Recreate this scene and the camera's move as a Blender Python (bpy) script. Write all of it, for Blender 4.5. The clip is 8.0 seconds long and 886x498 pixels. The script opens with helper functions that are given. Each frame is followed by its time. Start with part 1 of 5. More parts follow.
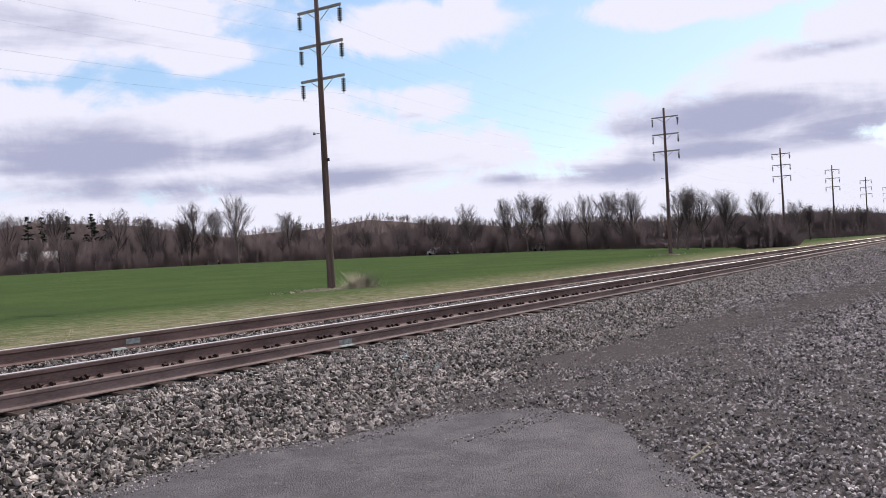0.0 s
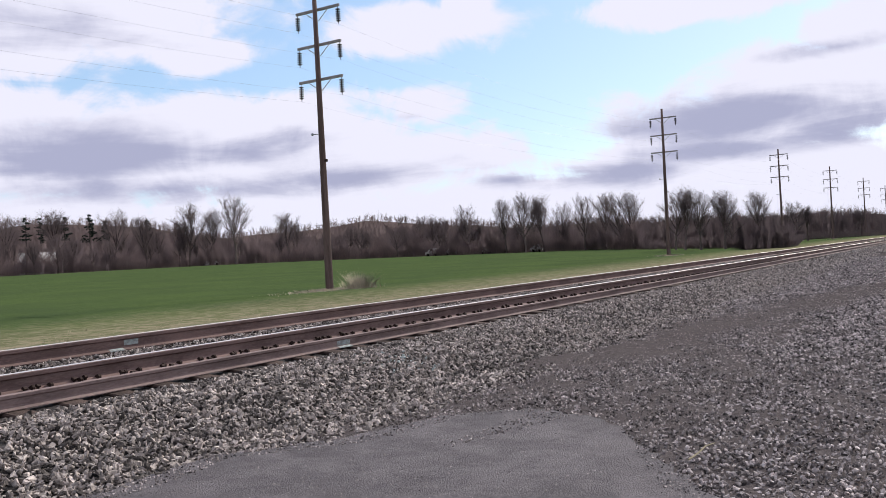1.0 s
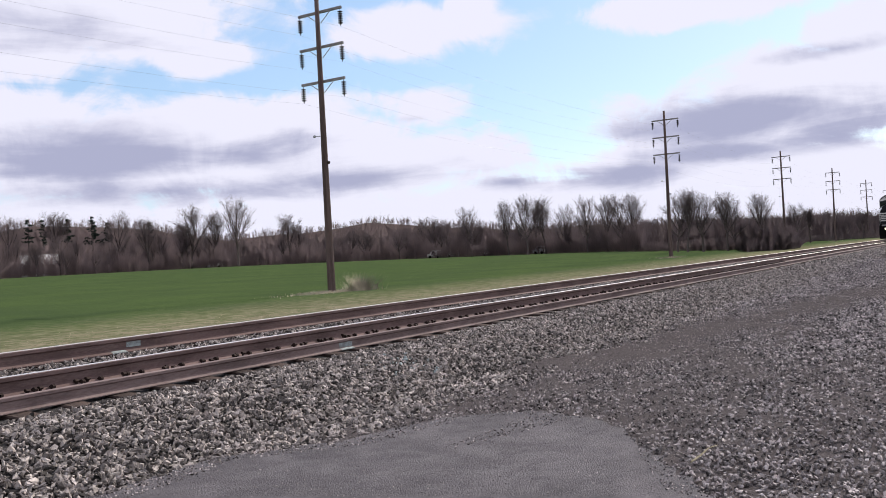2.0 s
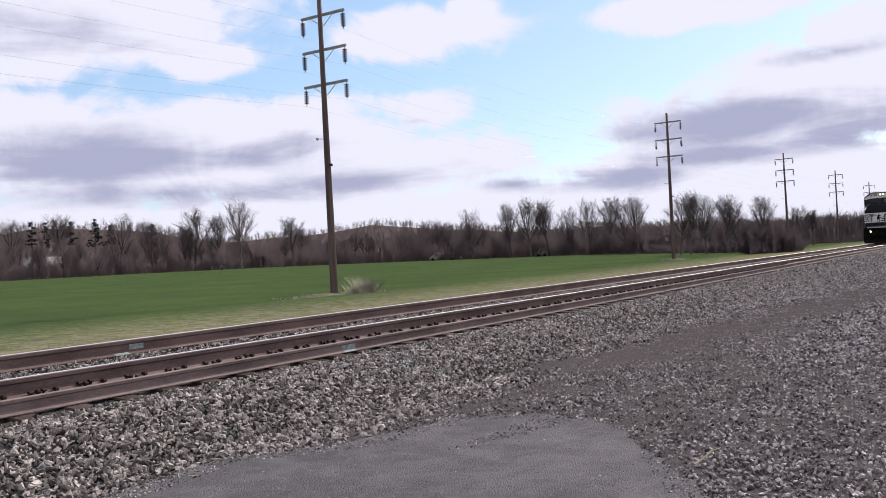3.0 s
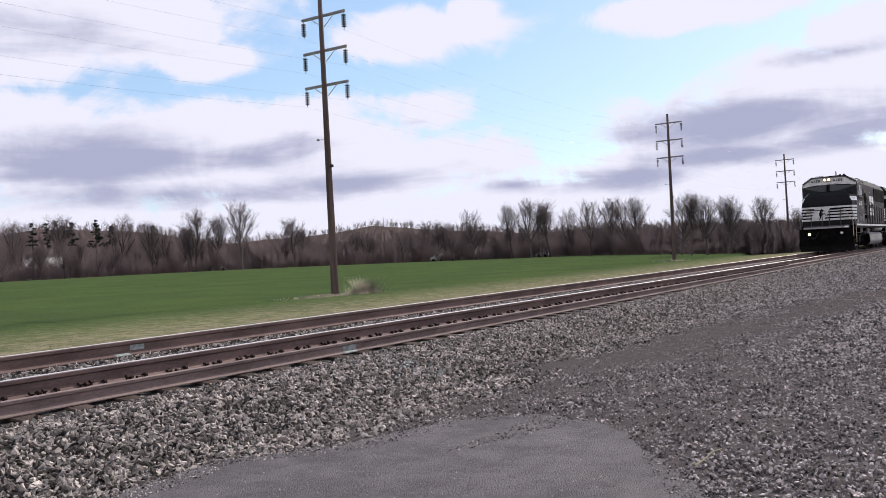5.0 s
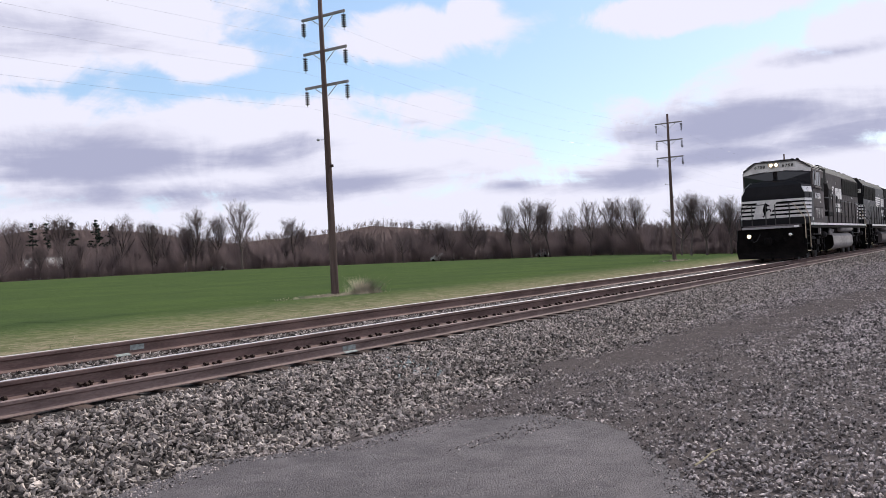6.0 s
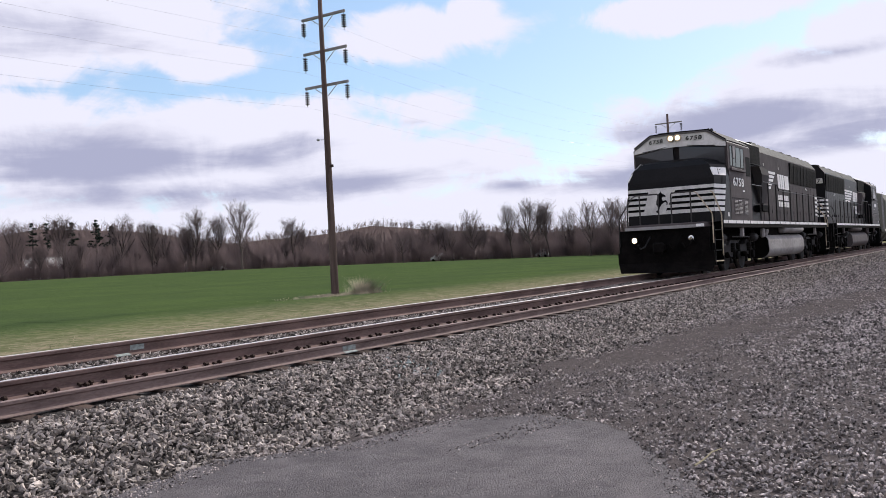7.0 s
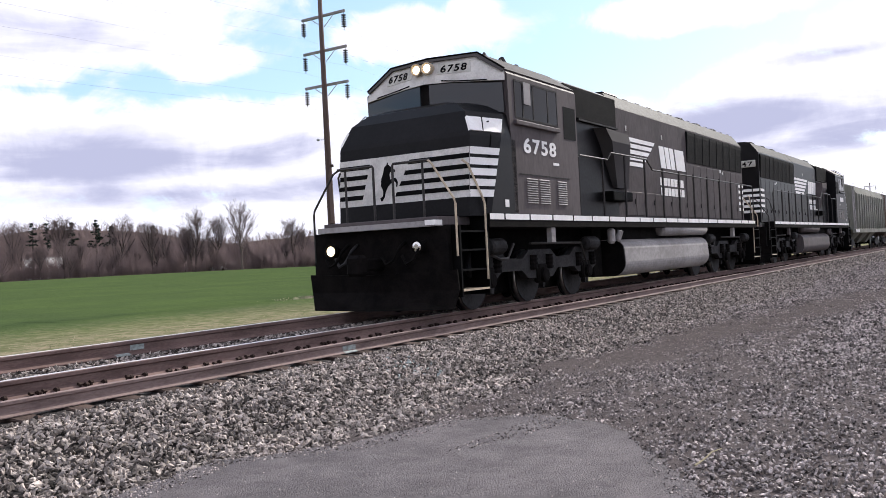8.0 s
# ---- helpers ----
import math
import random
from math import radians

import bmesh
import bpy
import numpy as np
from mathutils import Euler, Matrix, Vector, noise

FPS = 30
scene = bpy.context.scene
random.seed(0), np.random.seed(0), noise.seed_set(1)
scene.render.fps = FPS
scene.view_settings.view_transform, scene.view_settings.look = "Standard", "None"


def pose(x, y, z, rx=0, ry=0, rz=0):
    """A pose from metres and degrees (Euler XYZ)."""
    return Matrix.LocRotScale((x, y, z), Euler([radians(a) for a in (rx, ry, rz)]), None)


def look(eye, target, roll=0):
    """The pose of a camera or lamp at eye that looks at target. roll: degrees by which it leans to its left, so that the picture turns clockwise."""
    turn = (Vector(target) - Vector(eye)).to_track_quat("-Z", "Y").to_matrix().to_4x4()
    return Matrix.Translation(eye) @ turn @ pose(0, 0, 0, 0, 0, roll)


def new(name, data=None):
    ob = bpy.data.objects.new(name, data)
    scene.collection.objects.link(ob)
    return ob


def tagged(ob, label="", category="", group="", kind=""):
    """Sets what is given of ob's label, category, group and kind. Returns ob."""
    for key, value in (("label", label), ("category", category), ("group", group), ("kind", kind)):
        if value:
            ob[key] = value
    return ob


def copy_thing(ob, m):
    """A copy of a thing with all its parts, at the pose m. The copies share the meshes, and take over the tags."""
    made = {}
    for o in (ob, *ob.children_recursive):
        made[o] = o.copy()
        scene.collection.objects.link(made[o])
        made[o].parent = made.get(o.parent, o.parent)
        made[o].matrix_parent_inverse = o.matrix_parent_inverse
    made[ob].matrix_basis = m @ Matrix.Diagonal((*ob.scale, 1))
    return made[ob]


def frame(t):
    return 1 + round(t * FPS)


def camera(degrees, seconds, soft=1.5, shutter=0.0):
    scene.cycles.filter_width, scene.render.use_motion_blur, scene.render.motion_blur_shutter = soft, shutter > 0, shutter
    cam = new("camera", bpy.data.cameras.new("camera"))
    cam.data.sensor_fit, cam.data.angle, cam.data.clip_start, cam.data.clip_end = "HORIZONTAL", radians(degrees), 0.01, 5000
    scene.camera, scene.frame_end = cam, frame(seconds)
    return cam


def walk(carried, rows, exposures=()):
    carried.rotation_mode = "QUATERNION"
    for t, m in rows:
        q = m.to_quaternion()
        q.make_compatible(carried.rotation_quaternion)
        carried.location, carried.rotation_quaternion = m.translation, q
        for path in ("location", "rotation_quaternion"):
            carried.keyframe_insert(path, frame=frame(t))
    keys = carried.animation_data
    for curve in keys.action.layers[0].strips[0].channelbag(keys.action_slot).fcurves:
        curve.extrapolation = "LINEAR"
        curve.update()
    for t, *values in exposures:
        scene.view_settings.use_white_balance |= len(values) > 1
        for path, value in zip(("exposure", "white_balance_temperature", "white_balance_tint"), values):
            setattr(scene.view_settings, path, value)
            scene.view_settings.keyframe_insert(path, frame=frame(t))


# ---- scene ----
# ---------------------------------------------------------------- camera
EYE = Vector((0.0, -7.959, 0.926))
LENS = 53.5


def aim(dx, dy):
    """Camera pose turned by small angles (radians) from its resting aim: dx to the right, dy downwards."""
    yaw, tilt = radians(32.512) - dx, radians(0.595) - dy
    d = Vector((math.cos(yaw) * math.cos(tilt), math.sin(yaw) * math.cos(tilt), math.sin(tilt)))
    return look(EYE, EYE + d * 10, -3.1)


U = 1 / 1555.4
cam = camera(LENS, 8.0, soft=0.8)
walk(cam, [
    (0.0, aim(6 * U, 11 * U)),
    (0.5, aim(8 * U, 10.4 * U)),
    (1.0, aim(9.2 * U, 9.8 * U)),
    (1.5, aim(8.3 * U, 8.4 * U)),
    (2.2, aim(4.5 * U, 5 * U)),
    (3.0, aim(1.2 * U, 1.5 * U)),
    (3.5, aim(0, 0)),
    (4.5, aim(0, 0)),
    (8.0, aim(0, 0)),
], exposures=[(0.0, 0.0), (6.5, 0.0), (7.0, 0.0), (7.5, 0.06), (8.0, 0.36)])

# ---------------------------------------------------------------- light
SUN_AZ, SUN_EL = -7.0, 35.0      # degrees; azimuth from +x towards +y


def nd(tree, kind, **inputs):
    n = tree.nodes.new(kind)
    for k, v in inputs.items():
        n.inputs[k.replace("_", " ")].default_value = v
    return n


def put(tree, socket, value):
    if isinstance(value, bpy.types.NodeSocket):
        tree.links.new(value, socket)
    else:
        socket.default_value = value


def calc(tree, op, a, b=0.0, c=0.0):
    n = tree.nodes.new("ShaderNodeMath")
    n.operation = op
    for i, v in enumerate((a, b, c)):
        put(tree, n.inputs[i], v)
    return n.outputs[0]


def blend(tree, fac, a, b):
    n = tree.nodes.new("ShaderNodeMix")
    n.data_type = "RGBA"
    put(tree, n.inputs[0], fac)
    for i, v in ((6, a), (7, b)):
        put(tree, n.inputs[i], (*v, 1) if isinstance(v, tuple) and len(v) == 3 else v)
    return n.outputs[2]


def step(tree, x, lo, hi):
    n = tree.nodes.new("ShaderNodeMapRange")
    n.interpolation_type = "SMOOTHSTEP"
    put(tree, n.inputs[0], x)
    n.inputs[1].default_value, n.inputs[2].default_value = lo, hi
    return n.outputs[0]


def grain(tree, vec, scale, detail=4.0, rough=0.55, dist=0.0):
    n = tree.nodes.new("ShaderNodeTexNoise")
    n.inputs["Scale"].default_value, n.inputs["Detail"].default_value = scale, detail
    n.inputs["Roughness"].default_value, n.inputs["Distortion"].default_value = rough, dist
    if vec is not None:
        tree.links.new(vec, n.inputs["Vector"])
    return n.outputs["Fac"]


def build_world():
    w = bpy.data.worlds.new("sky")
    scene.world = w
    w.use_nodes = True
    t = w.node_tree
    t.nodes.clear()
    sky = t.nodes.new("ShaderNodeTexSky")
    sky.sky_type, sky.sun_disc = "NISHITA", False
    sky.sun_elevation, sky.sun_rotation = radians(SUN_EL), radians(90 - SUN_AZ)
    sky.air_density, sky.dust_density, sky.ozone_density = 1.0, 0.6, 1.5
    co = t.nodes.new("ShaderNodeTexCoord").outputs["Generated"]
    sep = t.nodes.new("ShaderNodeSeparateXYZ")
    t.links.new(co, sep.inputs[0])
    x, y, z = sep.outputs
    az = calc(t, "MULTIPLY", calc(t, "ARCTAN2", y, x), 180 / math.pi)
    el = calc(t, "MULTIPLY", calc(t, "ARCSINE", z), 180 / math.pi)
    # cloud texture laid on a high plane, flattened towards the horizon
    up = calc(t, "ADD", calc(t, "MAXIMUM", z, 0.0), 0.16)
    flat = t.nodes.new("ShaderNodeCombineXYZ")
    put(t, flat.inputs[0], calc(t, "DIVIDE", x, up))
    put(t, flat.inputs[1], calc(t, "DIVIDE", y, up))
    puff = grain(t, flat.outputs[0], 1.5, 9, 0.58, 0.3)
    fine = grain(t, co, 11.0, 9, 0.62, 0.6)
    big = grain(t, flat.outputs[0], 0.55, 3, 0.5)
    wob = calc(t, "ADD", calc(t, "MULTIPLY", calc(t, "SUBTRACT", puff, 0.5), 2.2), calc(t, "MULTIPLY", calc(t, "SUBTRACT", fine, 0.5), 2.0))

    def bank(a, e, ra, re):
        """Soft cloud bank centred at azimuth a, elevation e (degrees)."""
        p = calc(t, "POWER", calc(t, "DIVIDE", calc(t, "SUBTRACT", az, a), ra), 2)
        q = calc(t, "POWER", calc(t, "DIVIDE", calc(t, "SUBTRACT", el, e), re), 2)
        return calc(t, "SUBTRACT", 1.0, calc(t, "SQRT", calc(t, "ADD", p, q)))
    banks = [bank(*b) for b in CLOUD_BANKS]
    top = banks[0]
    for b in banks[1:]:
        top = calc(t, "MAXIMUM", top, b)
    # away from the view the clouds follow the noise alone
    inside = calc(t, "MULTIPLY", step(t, calc(t, "ABSOLUTE", calc(t, "SUBTRACT", az, 30.0)), 52, 38), step(t, el, 40, 26))
    loose = calc(t, "MULTIPLY", calc(t, "SUBTRACT", big, 0.42), 4.0)
    field = calc(t, "ADD", calc(t, "MULTIPLY", top, inside), calc(t, "MULTIPLY", loose, calc(t, "SUBTRACT", 1.0, inside)))
    cover = step(t, calc(t, "ADD", field, calc(t, "MULTIPLY", wob, 0.78)), -0.16, 0.30)
    # grey undersides where the banks are thick
    gb = [calc(t, "MULTIPLY", bank(*b[:4]), b[4]) for b in GREY_BANKS]
    grey = gb[0]
    for b in gb[1:]:
        grey = calc(t, "MAXIMUM", grey, b)
    stripes = t.nodes.new("ShaderNodeCombineXYZ")
    put(t, stripes.inputs[0], calc(t, "MULTIPLY", az, 0.055))
    put(t, stripes.inputs[1], calc(t, "MULTIPLY", el, 0.26))
    band = grain(t, stripes.outputs[0], 1.6, 6, 0.55, 0.5)
    gfield = calc(t, "ADD", calc(t, "MULTIPLY", grey, 0.9), calc(t, "MULTIPLY", calc(t, "SUBTRACT", band, 0.52), 1.9))
    gfac = step(t, calc(t, "ADD", gfield, calc(t, "MULTIPLY", wob, 0.55)), -0.25, 0.8)
    cloud = blend(t, gfac, (0.89, 0.885, 1.03), (0.44, 0.455, 0.635))
    bsky = nd(t, "ShaderNodeBackground", Strength=0.15)
    blue = blend(t, 0.45, sky.outputs[0], (2.9, 4.35, 6.6))
    t.links.new(blue, bsky.inputs[0])
    bcl = nd(t, "ShaderNodeBackground", Strength=0.98)
    t.links.new(cloud, bcl.inputs[0])
    mix = t.nodes.new("ShaderNodeMixShader")
    out = t.nodes.new("ShaderNodeOutputWorld")
    put(t, mix.inputs[0], cover)
    t.links.new(bsky.outputs[0], mix.inputs[1])
    t.links.new(bcl.outputs[0], mix.inputs[2])
    t.links.new(mix.outputs[0], out.inputs[0])


# azimuth, elevation, half width, half height in degrees
CLOUD_BANKS = [(36, 2.0, 70, 3.8), (52.6, 15.7, 11.0, 3.6),
               (56.9, 12.8, 6.1, 2.5),
               (47.4, 13.2, 4.1, 1.6),
               (32.6, 14.7, 6.6, 1.8),
               (30.0, 15.6, 2.8, 1.3),
               (51.5, 7.4, 15.8, 3.7),
               (57.0, 9.9, 9.1, 2.2),
               (44.5, 9.3, 7.8, 1.8),
               (38.2, 6.1, 12.4, 3.7),
               (32.7, 9.3, 3.5, 1.5),
               (31.8, 2.8, 29.5, 2.0),
               (12.8, 7.0, 9.1, 2.9),
               (7.9, 9.0, 7.3, 2.3),
               (18.0, 4.9, 7.2, 1.8),
               (10.1, 3.9, 9.1, 2.2),
               (15.4, 14.5, 6.4, 1.3),
               (6.1, 11.7, 3.3, 1.7),
               (63.2, 8.5, 6.0, 7.0),
               (0.1, 6.4, 5.8, 4.7)]
GREY_BANKS = [(54.4, 7.2, 10.2, 2.1, 1.25),
              (44.6, 7.0, 6.0, 1.2, 0.9),
              (49.6, 4.9, 14.1, 1.0, 0.8),
              (12.1, 7.3, 8.7, 1.8, 1.2),
              (8.1, 5.9, 5.8, 1.3, 1.1),
              (20.4, 4.5, 4.6, 1.0, 1.0),
              (13.9, 5.4, 6.6, 0.8, 0.8),
              (27.8, 4.5, 3.3, 0.5, 0.9),
              (33.7, 8.9, 2.0, 0.4, 0.7),
              (7.2, 10.8, 3.3, 0.5, 0.6),
              (56.8, 14.7, 6.1, 1.1, 0.4),
              (38.3, 5.0, 7.3, 0.9, 0.6)]
build_world()
sun = new("sun", bpy.data.lights.new("sun", "SUN"))
sun.data.energy, sun.data.angle, sun.data.color = 4.6, radians(0.6), (1.0, 0.95, 0.88)
sun.matrix_world = look((0, 0, 60), Vector((0, 0, 60)) - Vector((math.cos(radians(SUN_AZ)) * math.cos(radians(SUN_EL)), math.sin(radians(SUN_AZ)) * math.cos(radians(SUN_EL)), math.sin(radians(SUN_EL)))))

# ---------------------------------------------------------------- materials


def material(name, base, rough=0.8, metal=0.0, spec=0.15, var=0.35, tint=None, scale=3.0, fine=40.0, bump=0.2, emit=0.0, spread=0.0, island=0.0, stretch=None, fuzz=False):
    """A surface with two scales of variation and fine relief. base, tint: the two colours it wanders between;
    spread: differences from object to object, island: from piece to piece of one mesh; fuzz: for twigs too fine to
    show their own facets, which shade as one soft mass."""
    m = bpy.data.materials.new(name)
    m.use_nodes = True
    t = m.node_tree
    b = t.nodes["Principled BSDF"]
    tint = tint or tuple(c * (1 - var) for c in base)
    co = t.nodes.new("ShaderNodeTexCoord").outputs["Object"]
    if stretch:
        mp = t.nodes.new("ShaderNodeMapping")
        mp.inputs["Scale"].default_value = stretch
        t.links.new(co, mp.inputs[0])
        co = mp.outputs[0]
    n1, n2 = grain(t, co, scale, 5, 0.6, 0.3), grain(t, co, fine, 3, 0.6)
    f = step(t, calc(t, "ADD", calc(t, "MULTIPLY", n1, 0.65), calc(t, "MULTIPLY", n2, 0.35)), 0.36, 0.64)
    colour = blend(t, f, base, tint)
    if spread or island:
        r = t.nodes.new("ShaderNodeObjectInfo").outputs["Random"] if spread else t.nodes.new("ShaderNodeNewGeometry").outputs["Random Per Island"]
        hs = t.nodes.new("ShaderNodeHueSaturation")
        amount = spread or island
        put(t, hs.inputs["Value"], calc(t, "ADD", calc(t, "MULTIPLY", r, 2 * amount), 1 - amount))
        t.links.new(colour, hs.inputs["Color"])
        colour = hs.outputs[0]
    t.links.new(colour, b.inputs["Base Color"])
    b.inputs["Metallic"].default_value = metal
    b.inputs["Specular IOR Level"].default_value = spec
    put(t, b.inputs["Roughness"], calc(t, "ADD", calc(t, "MULTIPLY", n2, 0.25), rough - 0.12))
    if bump:
        bp = t.nodes.new("ShaderNodeBump")
        bp.inputs["Strength"].default_value, bp.inputs["Distance"].default_value = bump, 0.02
        t.links.new(n2, bp.inputs["Height"])
        t.links.new(bp.outputs[0], b.inputs["Normal"])
    if fuzz:
        soft = t.nodes.new("ShaderNodeCombineXYZ")
        soft.inputs[0].default_value, soft.inputs[1].default_value, soft.inputs[2].default_value = 0.1, -0.62, 0.78
        t.links.new(soft.outputs[0], b.inputs["Normal"])
    if emit:
        b.inputs["Emission Color"].default_value = (*base, 1)
        b.inputs["Emission Strength"].default_value = emit
    return m


def ground_material():
    """Crop field, dry verge by the track and gravelly lot, by distance from the track."""
    m = bpy.data.materials.new("ground")
    m.use_nodes = True
    t = m.node_tree
    b = t.nodes["Principled BSDF"]
    co = t.nodes.new("ShaderNodeTexCoord").outputs["Object"]
    sep = t.nodes.new("ShaderNodeSeparateXYZ")
    t.links.new(co, sep.inputs[0])
    x, y, _ = sep.outputs
    n1, n2, n3 = grain(t, co, 0.12, 7, 0.7), grain(t, co, 2.2, 6, 0.7), grain(t, co, 16, 5, 0.75)
    green = blend(t, step(t, n1, 0.35, 0.65), (0.062, 0.086, 0.038), (0.080, 0.112, 0.040))
    green = blend(t, step(t, n3, 0.42, 0.68), green, (0.026, 0.046, 0.016))
    dry = blend(t, step(t, n2, 0.35, 0.65), (0.28, 0.235, 0.16), (0.125, 0.13, 0.065))
    dry = blend(t, step(t, n3, 0.45, 0.7), dry, (0.14, 0.12, 0.075))
    edge = calc(t, "ADD", y, calc(t, "MULTIPLY", calc(t, "SUBTRACT", n2, 0.5), 9.0))
    field = blend(t, step(t, edge, 6.5, 19.0), dry, green)
    wood = blend(t, step(t, n2, 0.3, 0.7), (0.135, 0.098, 0.088), (0.100, 0.078, 0.072))
    far = t.nodes.new("ShaderNodeVectorMath")
    far.operation = "LENGTH"
    t.links.new(co, far.inputs[0])
    field = blend(t, step(t, far.outputs["Value"], 225, 245), field, wood)
    grit = blend(t, step(t, n3, 0.3, 0.7), (0.042, 0.036, 0.035), (0.104, 0.089, 0.086))
    n4 = grain(t, co, 85, 3, 0.7)
    grit = blend(t, step(t, n4, 0.52, 0.72), grit, (0.24, 0.205, 0.20))
    grit = blend(t, step(t, n4, 0.46, 0.30), grit, (0.022, 0.019, 0.018))
    grit = blend(t, calc(t, "MULTIPLY", step(t, n2, 0.40, 0.62), 0.5), grit, (0.078, 0.066, 0.065))
    colour = blend(t, step(t, y, 1.0, 2.4), grit, field)
    t.links.new(colour, b.inputs["Base Color"])
    b.inputs["Roughness"].default_value = 0.95
    b.inputs["Specular IOR Level"].default_value = 0.0
    bp = t.nodes.new("ShaderNodeBump")
    bp.inputs["Strength"].default_value, bp.inputs["Distance"].default_value = 0.3, 0.03
    t.links.new(n3, bp.inputs["Height"])
    t.links.new(bp.outputs[0], b.inputs["Normal"])
    return m


M = {
    "ground": ground_material(),
    # bed under the loose stones, darkened to paint the shade in their gaps
    "ballast": material("ballast_fines_gap_shade", (0.060, 0.053, 0.050), 0.95, tint=(0.025, 0.022, 0.021), scale=9, fine=60, bump=0.9),
    "stone": material("crushed_stone", (0.375, 0.325, 0.292), 0.9, tint=(0.14, 0.121, 0.109), scale=6, fine=70, bump=0.4, island=0.85),
    "grit": material("dark_gravel", (0.42, 0.365, 0.345), 0.9, tint=(0.125, 0.109, 0.104), scale=6, fine=70, bump=0.4, island=0.9),
    "asphalt": material("worn_asphalt", (0.150, 0.132, 0.135), 0.9, tint=(0.086, 0.076, 0.078), scale=2.6, fine=75, bump=1.0),
    "rail": material("rusty_rail", (0.215, 0.146, 0.131), 0.8, metal=0.05, tint=(0.12, 0.080, 0.072), scale=4, fine=60, stretch=(0.3, 1, 1)),
    "spare": material("weathered_rail", (0.24, 0.178, 0.164), 0.8, metal=0.05, tint=(0.14, 0.102, 0.094), scale=4, fine=60, stretch=(0.3, 1, 1)),
    "shine": material("polished_rail_head", (0.86, 0.78, 0.70), 0.45, metal=1.0, var=0.06, scale=3, fine=50, bump=0.03, stretch=(0.2, 1, 1)),
    "tie": material("creosoted_wood", (0.075, 0.052, 0.043), 0.95, tint=(0.035, 0.026, 0.023), scale=5, fine=50, bump=0.6, spread=0.35, stretch=(1, 0.15, 1)),
    "spike": material("rusted_iron", (0.055, 0.036, 0.030), 0.85, metal=0.2, scale=12, fine=80),
    "paint_mark": material("pale_paint_mark", (0.36, 0.42, 0.41), 0.8, tint=(0.20, 0.20, 0.19), scale=14, fine=60),
    "pole": material("weathered_pole_wood", (0.135, 0.095, 0.084), 0.9, tint=(0.065, 0.045, 0.040), scale=5, fine=45, bump=0.5, stretch=(1, 1, 0.06)),
    "arm": material("grey_crossarm_wood", (0.33, 0.31, 0.30), 0.85, tint=(0.20, 0.185, 0.18), scale=5, fine=45, bump=0.3),
    "porcelain": material("brown_porcelain", (0.035, 0.022, 0.022), 0.3, scale=9, fine=60, bump=0.02),
    "steel": material("galvanised_steel", (0.40, 0.41, 0.42), 0.5, metal=0.7, scale=6, fine=50, bump=0.05),
    "wire": material("weathered_wire", (0.22, 0.22, 0.23), 0.5, metal=0.6, scale=6, fine=50, bump=0),
    "bark": material("grey_brown_bark", (0.115, 0.090, 0.082), 0.95, tint=(0.07, 0.054, 0.049), scale=1.2, fine=14, bump=0.4, spread=0.25),
    "twig": material("bare_twigs", (0.22, 0.166, 0.158), 0.95, tint=(0.155, 0.118, 0.114), scale=0.6, fine=9, bump=0, spread=0.25, fuzz=True),
    "brush": material("brown_brushwood", (0.26, 0.188, 0.172), 0.95, tint=(0.19, 0.141, 0.132), scale=0.05, fine=2.0, bump=0, island=0.25, fuzz=True),
    "needle": material("dark_conifer", (0.022, 0.032, 0.022), 0.9, tint=(0.012, 0.02, 0.014), scale=1, fine=9, bump=0, spread=0.2),
    "drygrass": material("dry_grass", (0.36, 0.31, 0.21), 0.95, tint=(0.22, 0.19, 0.12), scale=2, fine=12, bump=0, island=0.4, fuzz=True),
    "straw": material("pale_straw", (0.70, 0.61, 0.45), 0.95, tint=(0.48, 0.41, 0.28), scale=2, fine=12, bump=0, island=0.3, fuzz=True),
    "greengrass": material("crop_blades", (0.08, 0.108, 0.036), 0.9, tint=(0.062, 0.085, 0.03), scale=0.4, fine=5, bump=0, island=0.35, fuzz=True),
    "white": material("white_paint", (0.78, 0.77, 0.75), 0.5, tint=(0.60, 0.58, 0.55), scale=2, fine=25, bump=0.05),
}

# ---------------------------------------------------------------- mesh helpers


def thing(name, label, category, m=None, group="", kind=""):
    e = new(name)
    e.empty_display_size = 0.2
    if m is not None:
        e.matrix_basis = m
    return tagged(e, label, category, group, kind)


def part(name, bm, mat, parent=None, label="", smooth=False):
    me = bm
    if isinstance(bm, bmesh.types.BMesh):
        me = bpy.data.meshes.new(name)
        bm.normal_update()
        bm.to_mesh(me)
        bm.free()
    if mat is not None and not me.materials:
        for one in (mat if isinstance(mat, (list, tuple)) else [mat]):
            me.materials.append(one)
    if smooth:
        me.polygons.foreach_set("use_smooth", [True] * len(me.polygons))
    ob = new(name, me)
    if parent is not None:
        ob.parent = parent
    return tagged(ob, label)


def box(bm, x0, x1, y0, y1, z0, z1, bev=0.0, m=None):
    vs = [bm.verts.new((x, y, z)) for x in (x0, x1) for y in (y0, y1) for z in (z0, z1)]
    fs = [bm.faces.new([vs[i] for i in f]) for f in ((0, 1, 3, 2), (4, 6, 7, 5), (0, 4, 5, 1), (2, 3, 7, 6), (0, 2, 6, 4), (1, 5, 7, 3))]
    if bev:
        es = list({e for f in fs for e in f.edges})
        got = bmesh.ops.bevel(bm, geom=es, offset=bev, segments=1, affect="EDGES", profile=0.5)
        vs = list({v for f in got["faces"] for v in f.verts} | {v for v in vs if v.is_valid})
    if m is not None:
        bmesh.ops.transform(bm, matrix=m, verts=vs)
    return vs


